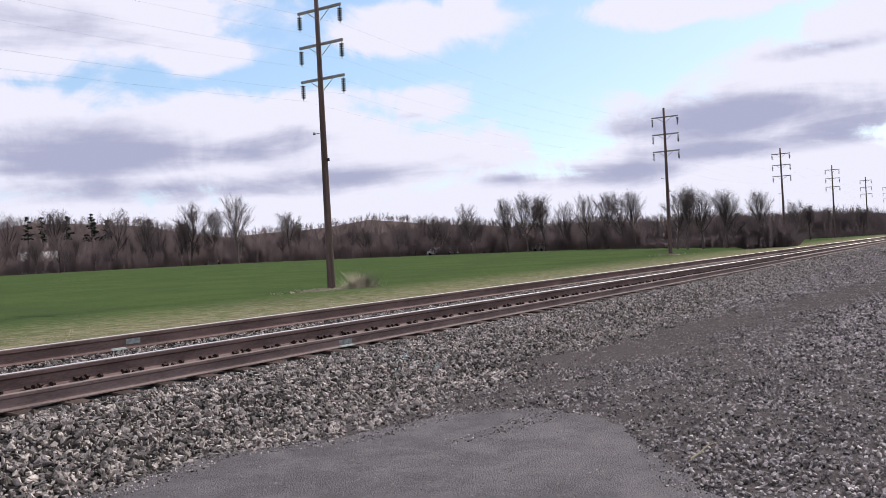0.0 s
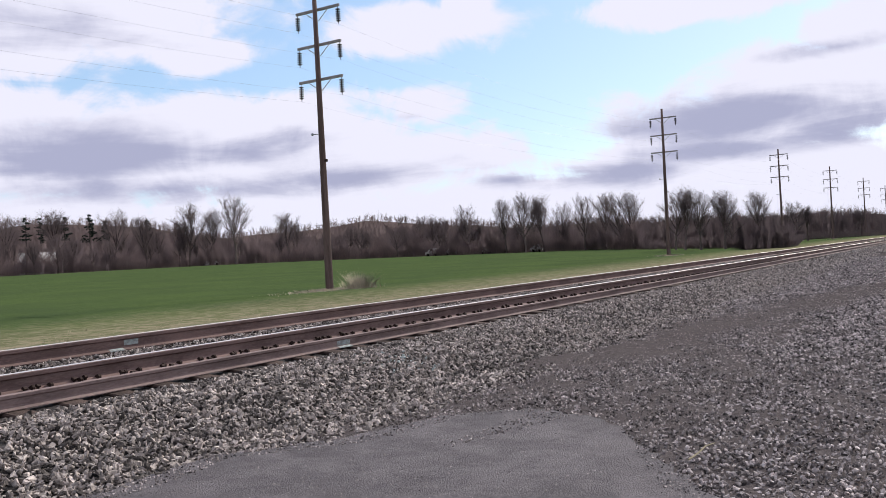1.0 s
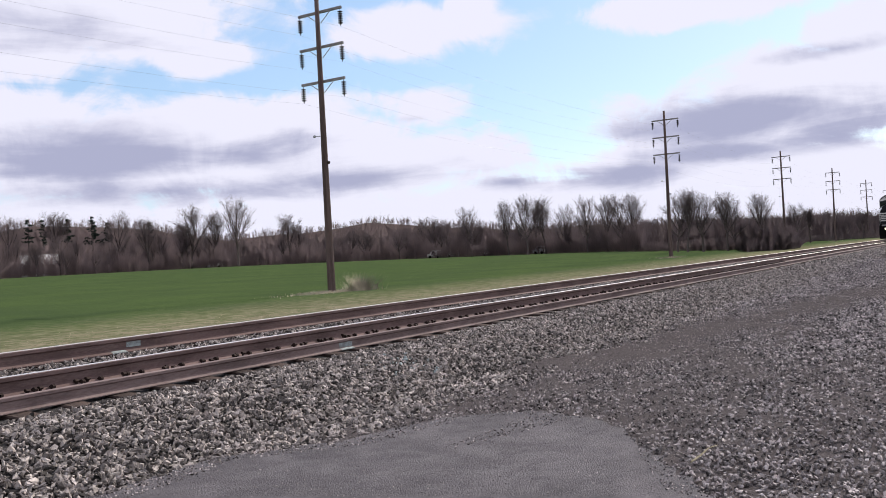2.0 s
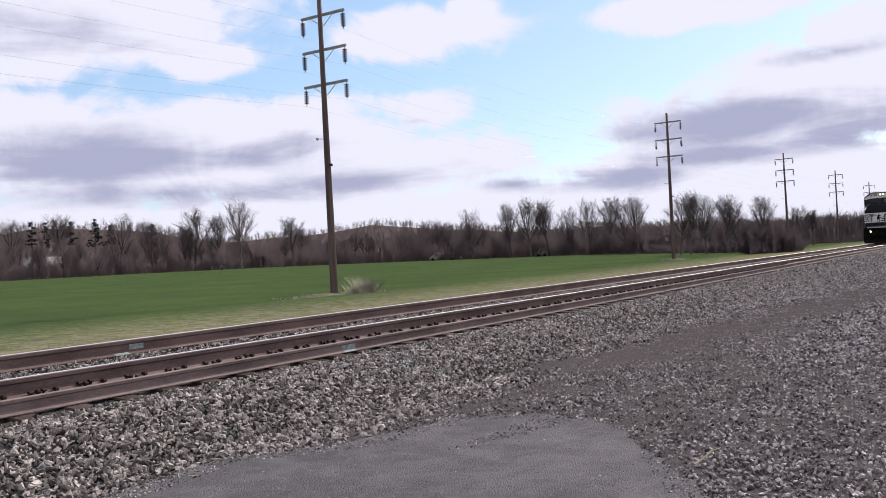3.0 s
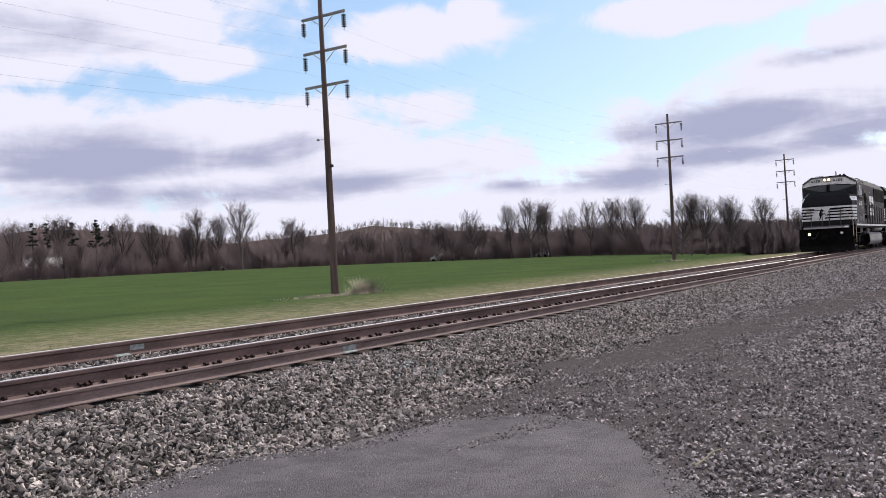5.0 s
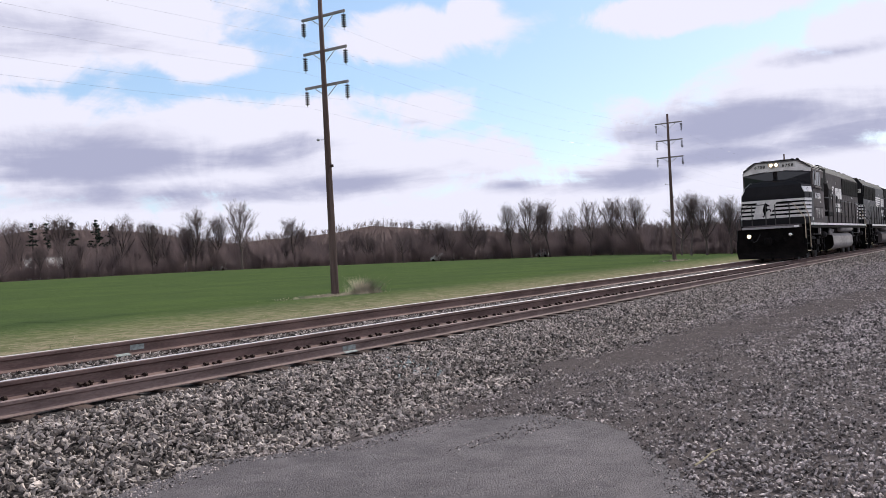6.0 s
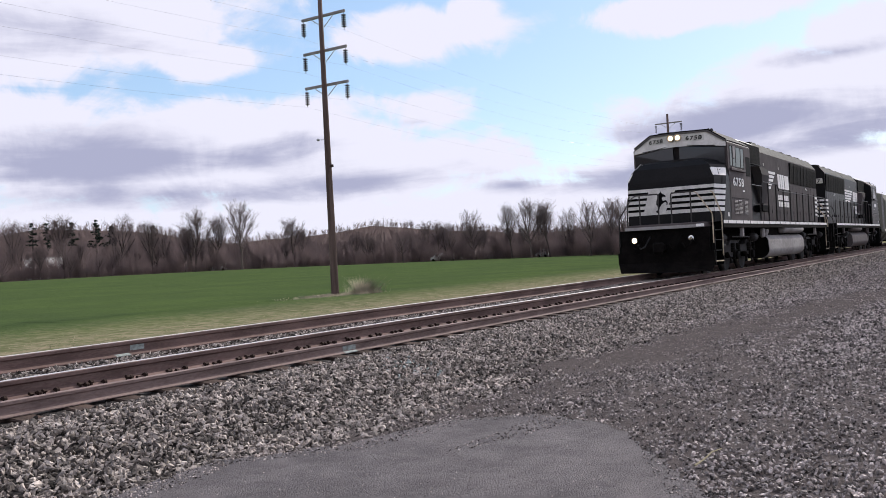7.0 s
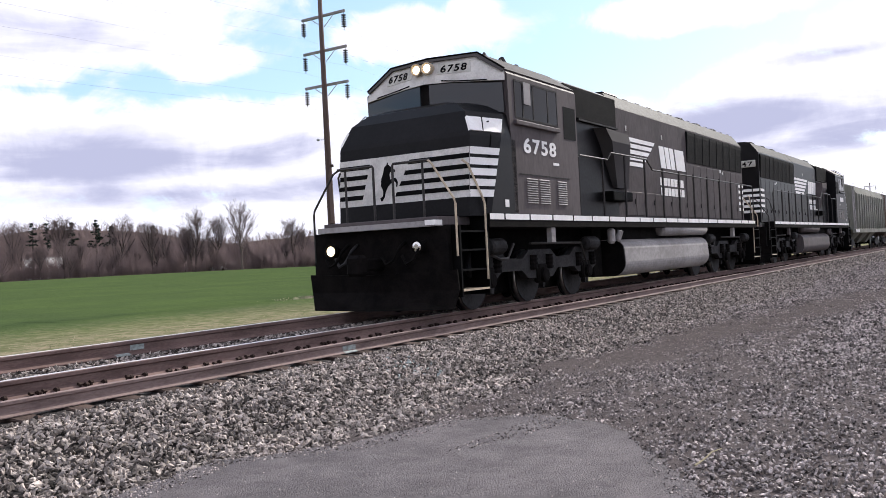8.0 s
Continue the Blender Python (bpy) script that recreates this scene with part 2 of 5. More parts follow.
def prism(bm, outline, axis, lo, hi):
    """Extrude a closed outline of 2D points along an axis: 'x' takes (y, z), 'y' takes (x, z), 'z' takes (x, y)."""
    def at(p, d):
        return {"x": (d, *p), "y": (p[0], d, p[1]), "z": (*p, d)}[axis]
    a, b = [bm.verts.new(at(p, lo)) for p in outline], [bm.verts.new(at(p, hi)) for p in outline]
    n = len(outline)
    faces = [bm.faces.new([a[i], a[(i + 1) % n], b[(i + 1) % n], b[i]]) for i in range(n)]
    faces += [bm.faces.new(a[::-1]), bm.faces.new(b)]
    bmesh.ops.recalc_face_normals(bm, faces=faces)
    return a + b


def tube(bm, pts, r, sides=6, cap=True):
    """A round bar through the points; r: one radius or one a point."""
    pts = [Vector(p) for p in pts]
    rs = r if isinstance(r, (list, tuple)) else [r] * len(pts)
    rings = []
    for i, p in enumerate(pts):
        d = (pts[min(i + 1, len(pts) - 1)] - pts[max(i - 1, 0)]).normalized()
        a = d.cross(Vector((0, 0, 1)) if abs(d.z) < 0.9 else Vector((1, 0, 0))).normalized()
        b = d.cross(a)
        rings.append([bm.verts.new(p + (a * math.cos(k * math.tau / sides) + b * math.sin(k * math.tau / sides)) * rs[i]) for k in range(sides)])
    for u, v in zip(rings, rings[1:]):
        for k in range(sides):
            bm.faces.new([u[k], u[(k + 1) % sides], v[(k + 1) % sides], v[k]])
    if cap:
        bm.faces.new(rings[0][::-1]), bm.faces.new(rings[-1])


def lathe(bm, profile, axis_m, sides=16):
    """Turn a profile of (radius, height) about the z axis of axis_m."""
    rings = [[bm.verts.new(axis_m @ Vector((max(r, 1e-4) * math.cos(k * math.tau / sides), max(r, 1e-4) * math.sin(k * math.tau / sides), h))) for k in range(sides)] for r, h in profile]
    for u, v in zip(rings, rings[1:]):
        for k in range(sides):
            bm.faces.new([u[k], u[(k + 1) % sides], v[(k + 1) % sides], v[k]])
    bm.faces.new(rings[0][::-1]), bm.faces.new(rings[-1])


def soup(name, verts, faces, mat, parent=None):
    me = bpy.data.meshes.new(name)
    me.from_pydata([tuple(v) for v in verts], [], faces)
    me.materials.append(mat)
    ob = new(name, me)
    if parent is not None:
        ob.parent = parent
    return ob


def big_mesh(name, verts, tris, mat):
    """A mesh from numpy arrays of vertices and triangles."""
    me = bpy.data.meshes.new(name)
    me.vertices.add(len(verts))
    me.vertices.foreach_set("co", np.ascontiguousarray(verts, dtype=np.float32).ravel())
    me.loops.add(tris.size)
    me.loops.foreach_set("vertex_index", np.ascontiguousarray(tris, dtype=np.int32).ravel())
    me.polygons.add(len(tris))
    me.polygons.foreach_set("loop_start", np.arange(0, tris.size, 3, dtype=np.int32))
    me.update(calc_edges=True)
    me.validate()
    me.polygons.foreach_set("use_smooth", [False] * len(me.polygons))
    me.materials.append(mat)
    return new(name, me)


def sm(x, a, b):
    u = np.clip((np.asarray(x, float) - a) / (b - a), 0, 1)
    return u * u * (3 - 2 * u)


# ---------------------------------------------------------------- ground
CANT = 3.633


def height(x, y):
    """Height of the land: lot on the camera's side, field and low hills beyond the track."""
    x, y = np.asarray(x, float), np.asarray(y, float)
    lot = -0.62 + 0.36 * sm(x, 13, 52)
    d = np.hypot(x, y + 8)
    az = np.degrees(np.arctan2(y + 8, x))
    fld = -0.54 + 1.45 * sm(y, 22, 165) * sm(x, 320, 120) + 0.05 * np.sin(x * 0.05) * sm(y, 20, 40)
    hill = sm(d, 260, 430) * (3 + 11 * sm(az, 42, 56)) + sm(d, 430, 900) * (27.5 + 5 * np.sin(az * 0.35 + 1.2) + 2 * np.sin(az * 0.9)) * (0.5 + 0.5 * sm(az, 16, 34))
    fld = fld + hill * sm(y, 20, 90)
    return np.where(y < 1, lot, fld) + (fld - lot) * np.where((y >= -1) & (y < 3), 0, 0)


def build_ground():
    xs = np.concatenate([np.linspace(-900, -60, 25), np.linspace(-50, -2, 25), np.linspace(0, 60, 121), np.linspace(62, 300, 90), np.linspace(315, 2600, 50)])
    ys = np.concatenate([np.linspace(-900, -60, 20), np.linspace(-50, -14, 13), np.linspace(-13, 14, 91), np.linspace(16, 260, 90), np.linspace(275, 2600, 50)])
    X, Y = np.meshgrid(xs, ys, indexing="ij")
    Z = height(X, Y)
    rough = np.clip(np.random.RandomState(3).normal(0, 0.012, X.shape), -0.03, 0.012) * (np.abs(Y + 6) < 9)
    V = np.stack([X, Y, Z + rough], -1).reshape(-1, 3)
    n, m = len(xs), len(ys)
    i, j = np.meshgrid(np.arange(n - 1), np.arange(m - 1), indexing="ij")
    a = (i * m + j).ravel()
    T = np.concatenate([np.stack([a, a + m, a + m + 1], -1), np.stack([a, a + m + 1, a + 1], -1)])
    g = big_mesh("ground", V, T, M["ground"])
    g.data.polygons.foreach_set("use_smooth", [True] * len(g.data.polygons))
    tagged(g, "green crop field, dry verge and dark gravel lot", "ground", kind="structure")


build_ground()


def bed_height(x, y):
    """Top of the ballast bank, which leans with the canted track."""
    top = -0.225 + math.tan(radians(CANT)) * y + 0.015 * sm(y, -0.1, 0.2) * sm(y, 1.6, 1.4)
    base_n = -0.66 + 0.36 * sm(x, 13, 52)
    near = sm(y, -2.85, -1.25)
    farr = 1 - sm(y, 2.3, 3.9)
    z = np.where(y < 0.7, base_n + (top - base_n) * near, -0.62 + (top + 0.62) * farr)
    return z


def build_bed():
    xs = np.concatenate([np.arange(-6, 45, 0.12), np.linspace(45, 420, 190)])
    ys = np.concatenate([np.linspace(-3.0, -0.9, 20), np.linspace(-0.8, 2.2, 12), np.linspace(2.3, 4.0, 10)])
    X, Y = np.meshgrid(xs, ys, indexing="ij")
    rnd = np.random.RandomState(5)
    Z = bed_height(X, Y) + rnd.normal(0, 0.012, X.shape) - 0.02
    V = np.stack([X, Y, Z], -1).reshape(-1, 3)
    n, m = len(xs), len(ys)
    i, j = np.meshgrid(np.arange(n - 1), np.arange(m - 1), indexing="ij")
    a = (i * m + j).ravel()
    T = np.concatenate([np.stack([a, a + m, a + m + 1], -1), np.stack([a, a + m + 1, a + 1], -1)])
    # dark sheet whose colour gives the shade between the scattered stones
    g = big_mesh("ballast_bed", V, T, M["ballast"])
    tagged(g, "sloping bank under the track's crushed stone, darkened as shade between stones", "ballast", kind="structure")


build_bed()


def build_pavement():
    """Worn asphalt apron in front of the camera, with a ragged edge."""
    key = [(-16.0, -3.3), (-9.0, -3.0), (-3.0, -3.05), (2.2, -2.35), (3.9, -2.62), (4.9, -2.55), (5.7, -3.15), (6.95, -3.5), (7.5, -4.1), (7.3, -4.95), (6.4, -5.6), (5.3, -6.4), (4.6, -7.6), (4.3, -9.5), (3.2, -11.5), (0.5, -12.6), (-6.0, -12.2), (-16.0, -12.6)]
    pts = []
    rnd = random.Random(8)
    for p, q in zip(key, key[1:] + key[:1]):
        p, q = Vector(p), Vector(q)
        n = max(2, int((q - p).length / 0.12))
        for k in range(n):
            pts.append(p.lerp(q, k / n) + Vector((rnd.uniform(-1, 1), rnd.uniform(-1, 1))) * 0.06)
    bm = bmesh.new()
    prism(bm, [tuple(p) for p in pts], "z", -0.72, -0.598)
    tagged(part("pavement", bm, M["asphalt"]), "worn grey asphalt apron with a ragged edge", "pavement", kind="structure")


build_pavement()

# ---------------------------------------------------------------- track
TRACK = pose(0, 0, 0, CANT)
GAUGE = 1.508
RAIL_PROFILE = [(-0.076, -0.186), (0.076, -0.186), (0.076, -0.175), (0.02, -0.158), (0.009, -0.14), (0.009, -0.06), (0.034, -0.042), (0.036, -0.008), (0.028, -0.001), (-0.028, -0.001), (-0.036, -0.008), (-0.034, -0.042), (-0.009, -0.06), (-0.009, -0.14), (-0.02, -0.158), (-0.076, -0.175)]
X0, X1 = -8.0, 420.0


def build_track():
    track = thing("railway_track", "single railway track of rusty rails with shiny heads on wooden ties in ballast", "railway track", TRACK, kind="structure")
    for y in (0.0, GAUGE):
        bm = bmesh.new()
        prism(bm, [(y + a, b) for a, b in RAIL_PROFILE], "x", X0, X1)
        rail = part("rail", bm, M["rail"], track, "rust-brown steel rail")
        bm = bmesh.new()
        prism(bm, [(y - 0.0275, -0.003), (y - 0.0275, 0.0), (y - 0.014, 0.0012), (y + 0.014, 0.0012), (y + 0.0275, 0.0), (y + 0.0275, -0.003)], "x", X0, X1)
        part("running_surface", bm, M["shine"], rail, "polished running surface")
        if y == 0:
            continue
        bm = bmesh.new()
        at = 7.15
        box(bm, at - 0.11 + 0.25, at + 0.11 + 0.25, y - 0.0125, y - 0.0095, -0.13, -0.062)
        prism(bm, [(y - 0.0785, -0.1835), (y - 0.0785, -0.173), (y - 0.02, -0.1555), (y - 0.018, -0.16)], "x", at - 0.11, at + 0.11)
        part("paint_mark", bm, M["paint_mark"], rail, "pale paint mark on the web")
    # ties
    rnd = random.Random(4)
    bm = bmesh.new()
    box(bm, -0.115, 0.115, -1.02, 2.03, -0.39, -0.208, 0.012)
    tie_mesh = bpy.data.meshes.new("tie")
    bm.to_mesh(tie_mesh), bm.free()
    tie_mesh.materials.append(M["tie"])
    bm = bmesh.new()
    box(bm, -0.10, 0.10, -0.18, 0.18, -0.2078, -0.186, 0.004)
    plate_mesh = bpy.data.meshes.new("tie_plate")
    bm.to_mesh(plate_mesh), bm.free()
    plate_mesh.materials.append(M["spike"])
    bm = bmesh.new()
    box(bm, -0.011, 0.011, -0.011, 0.011, -0.30, -0.165)
    prism(bm, [(-0.02, -0.168), (0.02, -0.168), (0.028, -0.155), (0.012, -0.14), (-0.012, -0.14), (-0.028, -0.155)], "x", -0.018, 0.018)
    spike_mesh = bpy.data.meshes.new("spike")
    bm.to_mesh(spike_mesh), bm.free()
    spike_mesh.materials.append(M["spike"])
    rest = bmesh.new()
    n = 0
    x = X0 + 0.3
    while x < 300:
        if 2.0 < x < 75:
            tie = part("tie", tie_mesh, None, track)
            tie.location = (x, rnd.uniform(-0.05, 0.05), rnd.uniform(-0.008, 0.0))
            tie.rotation_euler.z = rnd.uniform(-0.012, 0.012)
            if x < 40:
                for y in (0.0, GAUGE):
                    p = part("tie_plate", plate_mesh, None, tie)
                    p.location = (0, y, 0)
                    for sx, sy in ((-0.07, -0.095), (0.07, -0.095), (-0.06, 0.095)):
                        if y == 0:
                            s = part("spike", spike_mesh, None, tie)
                            s.location = (sx + rnd.uniform(-0.01, 0.01), y + sy, rnd.uniform(0, 0.03))
        else:
            box(rest, x - 0.115, x + 0.115, -0.9, 2.03, -0.39, -0.21)
        x += 0.53 + rnd.uniform(-0.015, 0.015)
    tagged(part("far_ties", rest, M["tie"], track), kind="stuff")
    # rail anchors gripping the near rail's base, seen above the spare rail
    bm = bmesh.new()
    prism(bm, [(-0.10, -0.19), (-0.10, -0.145), (-0.08, -0.128), (-0.05, -0.136), (-0.02, -0.16), (-0.02, -0.19)], "x", -0.014, 0.014)
    anchor = bpy.data.meshes.new("rail_anchor")
    bm.to_mesh(anchor), bm.free()
    anchor.materials.append(M["spike"])
    x = 2.2
    while x < 40:
        for dx in (-0.16, 0.16):
            a = part("rail_anchor", anchor, None, track)
            a.location = (x + dx + rnd.uniform(-0.02, 0.02), 0, 0)
        x += 0.53
    return track


build_track()


def build_spare_rail():
    bm = bmesh.new()
    k = 0.76
    prism(bm, [(a * k, (b + 0.186) * k) for a, b in RAIL_PROFILE], "x", X0, 115.0)
    r = part("spare_rail", bm, M["spare"])
    r.matrix_basis = TRACK @ pose(0, -0.62, -0.2065, 0, 0, -0.0)
    tagged(r, "spare rust-brown rail lying on the tie ends", "rail")
    bm = bmesh.new()
    box(bm, 8.95, 9.22, -0.0096, -0.0070, 0.032, 0.094)
    prism(bm, [(-0.0585, 0.0015), (-0.0585, 0.0095), (-0.016, 0.0232), (-0.014, 0.02)], "x", 8.95, 9.22)
    part("paint_mark", bm, M["paint_mark"], r, "pale blue-green paint mark")


build_spare_rail()

# ---------------------------------------------------------------- poles and wires
POLE_Y, POLE_Z, POLE_S, POLE_GAP = 18.39, -0.56, 31.8, 50.22
ARMS = (0.84, 2.48, 4.10)      # below the top
POLE_H = 13.98
ARM = 1.30


def build_pole():
    pole = thing("utility_pole", "tall brown wooden utility pole with three crossarms and string insulators", "utility pole", group="line of utility poles")
    bm = bmesh.new()
    tube(bm, [(0, 0, -0.6), (0, 0, 0), (0, 0, 4), (0, 0, 9), (0, 0, POLE_H)], [0.195, 0.19, 0.165, 0.13, 0.10], 14)
    part("shaft", bm, M["pole"], pole, smooth=True)
    for d in ARMS:
        z = POLE_H - d
        bm = bmesh.new()
        box(bm, 0.12, 0.22, -ARM, ARM, z - 0.06, z + 0.06, 0.008)
        arm = part("crossarm", bm, M["arm"], pole, "weathered grey wooden crossarm")
        bm = bmesh.new()
        for s in (-1, 1):
            tube(bm, [(0.10, s * 0.72, z - 0.04), (0.16, s * 0.06, z - 0.52)], 0.02, 5)
        part("brace", bm, M["steel"], arm)
        for s in (-1, 1):
            bm = bmesh.new()
            yy = s * (ARM - 0.08)
            prof = [(0.012, 0), (0.012, -0.10)]
            for k in range(6):
                h = -0.12 - k * 0.105
                prof += [(0.035, h), (0.125, h - 0.02), (0.118, h - 0.04), (0.03, h - 0.065)]
            prof += [(0.015, -0.77), (0.015, -0.83)]
            lathe(bm, prof, pose(0.17, yy, z - 0.05), 10)
            part("insulator", bm, M["porcelain"], arm, "brown string insulator")
    bm = bmesh.new()
    tube(bm, [(-0.1, 0.12, 7.3), (-0.1, 0.42, 7.33)], 0.018, 6)
    lathe(bm, [(0.02, -0.06), (0.07, -0.03), (0.07, 0.04), (0.02, 0.07)], pose(-0.1, 0.46, 7.33), 10)
    part("side_bracket", bm, M["steel"], pole)
    bm = bmesh.new()
    box(bm, -0.05, 0.05, -0.27, -0.16, 6.0, 6.12, 0.01)
    part("clamp", bm, M["spike"], pole)
    return pole


POLES = [(POLE_S, 0), (POLE_S + POLE_GAP, 0), (POLE_S + 103.6, 0), (POLE_S + 150.3, 0), (POLE_S + 201, 0), (POLE_S + 251, 0), (POLE_S + 301, 0)]


def build_line():
    first = build_pole()
    first.matrix_basis = pose(POLES[0][0], POLE_Y, POLE_Z, 0, 0, 0)
    for k, (x, dy) in enumerate(POLES[1:]):
        copy_thing(first, pose(x, POLE_Y + dy, POLE_Z + 0.02, random.uniform(-0.4, 0.4), random.uniform(-0.4, 0.4), random.uniform(-4, 4)))
    ends = [POLE_S - 50.2] + [p[0] for p in POLES]
    for d in ARMS:
        for s in (-1, 1):
            bm = bmesh.new()
            pts = []
            for a, b in zip(ends, ends[1:]):
                for k in range(10):
                    u = k / 10
                    pts.append((a + (b - a) * u + 0.17, POLE_Y + s * (ARM - 0.08), POLE_Z + POLE_H - d - 0.88 - 4 * 0.8 * u * (1 - u)))
            tube(bm, pts, 0.0022, 4)
            tagged(part("power_line", bm, M["wire"]), "thin grey overhead wire slung between the poles", "cable", "overhead wires")


build_line()

# ---------------------------------------------------------------- train
M.update({
    "black": material("black_loco_paint", (0.004, 0.004, 0.0045), 0.4, spec=0.12, tint=(0.009, 0.008, 0.009), scale=1.1, fine=18, bump=0.04),
    "dusty": material("dusty_black_paint", (0.108, 0.090, 0.090), 0.66, spec=0.14, tint=(0.076, 0.064, 0.064), scale=1.2, fine=16, bump=0.04, stretch=(1, 1, 0.4)),
    "hoodpaint": material("dusty_hood_paint", (0.082, 0.068, 0.069), 0.66, spec=0.12, tint=(0.055, 0.045, 0.046), scale=1.2, fine=16, bump=0.04, stretch=(1, 1, 0.4)),
    # near-black with slightly lighter brownish patches
    "grime": material("near_black_underframe", (0.003, 0.0028, 0.0028), 0.85, spec=0.05, tint=(0.009, 0.0075, 0.007), scale=4, fine=30, bump=0.3),
    "truck": material("dusty_truck_iron", (0.034, 0.032, 0.033), 0.7, tint=(0.012, 0.011, 0.011), scale=4, fine=30, bump=0.2),
    "tank": material("dusty_fuel_tank", (0.34, 0.32, 0.315), 0.75, tint=(0.22, 0.205, 0.20), scale=1.0, fine=14, bump=0.08, stretch=(0.6, 1, 1)),
    "stripe": material("white_stripe_paint", (0.90, 0.88, 0.86), 0.5, tint=(0.80, 0.77, 0.74), scale=3, fine=30, bump=0.05),
    # white with some grime, darkened further for the unlit front
    "frontwhite": material("grimed_shaded_white", (0.66, 0.63, 0.60), 0.55, tint=(0.48, 0.455, 0.43), scale=3, fine=30, bump=0.05),
    "cream": material("dirty_white_paint", (0.62, 0.59, 0.55), 0.55, tint=(0.44, 0.41, 0.38), scale=3, fine=30, bump=0.05),
    "board": material("number_board", (0.52, 0.50, 0.45), 0.5, scale=4, fine=40, bump=0.0),
    "ink": material("black_lettering", (0.004, 0.004, 0.004), 0.6, spec=0.05, scale=5, fine=40, bump=0.0),
    "rod": material("worn_handrail", (0.055, 0.05, 0.048), 0.45, metal=0.3, scale=6, fine=50, bump=0.0),
    # yellowed metal, lightened to include the light on the near rails
    "brass": material("worn_yellowed_lit_rail", (0.58, 0.48, 0.35), 0.5, tint=(0.38, 0.31, 0.23), scale=6, fine=50, bump=0.0),
    "roofgrey": material("dusty_roof", (0.075, 0.068, 0.067), 0.85, tint=(0.08, 0.075, 0.073), scale=1.5, fine=20, bump=0.1),
    "grille": material("radiator_grille", (0.010, 0.0095, 0.010), 0.8, spec=0.05, scale=5, fine=60, bump=0.3),
    "tyre": material("bright_wheel_tread", (0.45, 0.44, 0.43), 0.35, metal=1.0, scale=6, fine=50, bump=0.0),
    "lamp": material("lit_headlight", (1.0, 0.80, 0.52), 0.3, emit=2.6, var=0.05, bump=0.0),
    "reflector": material("lamp_reflector", (0.75, 0.74, 0.72), 0.15, metal=1.0, var=0.2, bump=0.0),
    "hopper": material("grey_green_hopper_paint", (0.235, 0.232, 0.200), 0.75, tint=(0.15, 0.148, 0.125), scale=0.8, fine=12, bump=0.06, stretch=(1, 1, 0.2)),
    "hopper_rust": material("rusty_hopper_paint", (0.20, 0.155, 0.135), 0.7, tint=(0.12, 0.085, 0.07), scale=0.8, fine=12, bump=0.06, stretch=(1, 1, 0.2)),
})


def glass_material():
    m = bpy.data.materials.new("dark_cab_glass")
    m.use_nodes = True
    b = m.node_tree.nodes["Principled BSDF"]
    b.inputs["Base Color"].default_value = (0.02, 0.022, 0.025, 1)
    b.inputs["Roughness"].default_value = 0.06
    b.inputs["IOR"].default_value = 1.5
    return m


def side_glass_material():
    """Side panes, near-black and weakly reflecting to paint the unlit cab behind them."""
    m = glass_material()
    m.name = "tinted_side_glass"
    b = m.node_tree.nodes["Principled BSDF"]
    b.inputs["Base Color"].default_value = (0.006, 0.006, 0.006, 1)
    b.inputs["Roughness"].default_value = 0.12
    b.inputs["IOR"].default_value = 1.22
    return m


M["glass"] = glass_material()
M["side_glass"] = side_glass_material()
TRAIN, WHEELS = [], []


def lettering(name, text, size, mat, parent, m, squash=1.0, bold=0.0):
    """Raised lettering from the built-in font: x along the line, y up, z out of the surface."""
    c = bpy.data.curves.new(name, "FONT")
    c.body, c.size, c.extrude, c.offset, c.align_x, c.space_character = text, size, 0.003, bold, "LEFT", 1.18
    tmp = bpy.data.objects.new(name, c)
    me = bpy.data.meshes.new_from_object(tmp)
    bpy.data.objects.remove(tmp)
    bpy.data.curves.remove(c)
    xs = [v.co.x for v in me.vertices]
    w = max(xs) - min(xs)
    me.transform(m @ Matrix.Diagonal((squash / w if squash else 1, 1, 1, 1)) @ Matrix.Translation((-min(xs), 0, 0)))
    return part(name, me, mat, parent)


NEAR = Matrix(((1, 0, 0, 0), (0, 0, -1, 0), (0, 1, 0, 0), (0, 0, 0, 1)))      # reads from the -y side
FARS = Matrix(((-1, 0, 0, 0), (0, 0, 1, 0), (0, 1, 0, 0), (0, 0, 0, 1)))      # reads from the +y side
FRONT = Matrix(((0, 0, -1, 0), (-1, 0, 0, 0), (0, 1, 0, 0), (0, 0, 0, 1)))    # reads from the -x side
REAR = Matrix(((0, 0, 1, 0), (1, 0, 0, 0), (0, 1, 0, 0), (0, 0, 0, 1)))       # reads from the +x side


def loft(bm, rings, close=True):
    rs = [[bm.verts.new(p) for p in r] for r in rings]
    fs = []
    n = len(rs[0])
    for u, v in zip(rs, rs[1:]):
        for k in range(n if close else n - 1):
            fs.append(bm.faces.new([u[k], u[(k + 1) % n], v[(k + 1) % n], v[k]]))
    if close:
        fs += [bm.faces.new(rs[0][::-1]), bm.faces.new(rs[-1])]
    bmesh.ops.recalc_face_normals(bm, faces=fs)


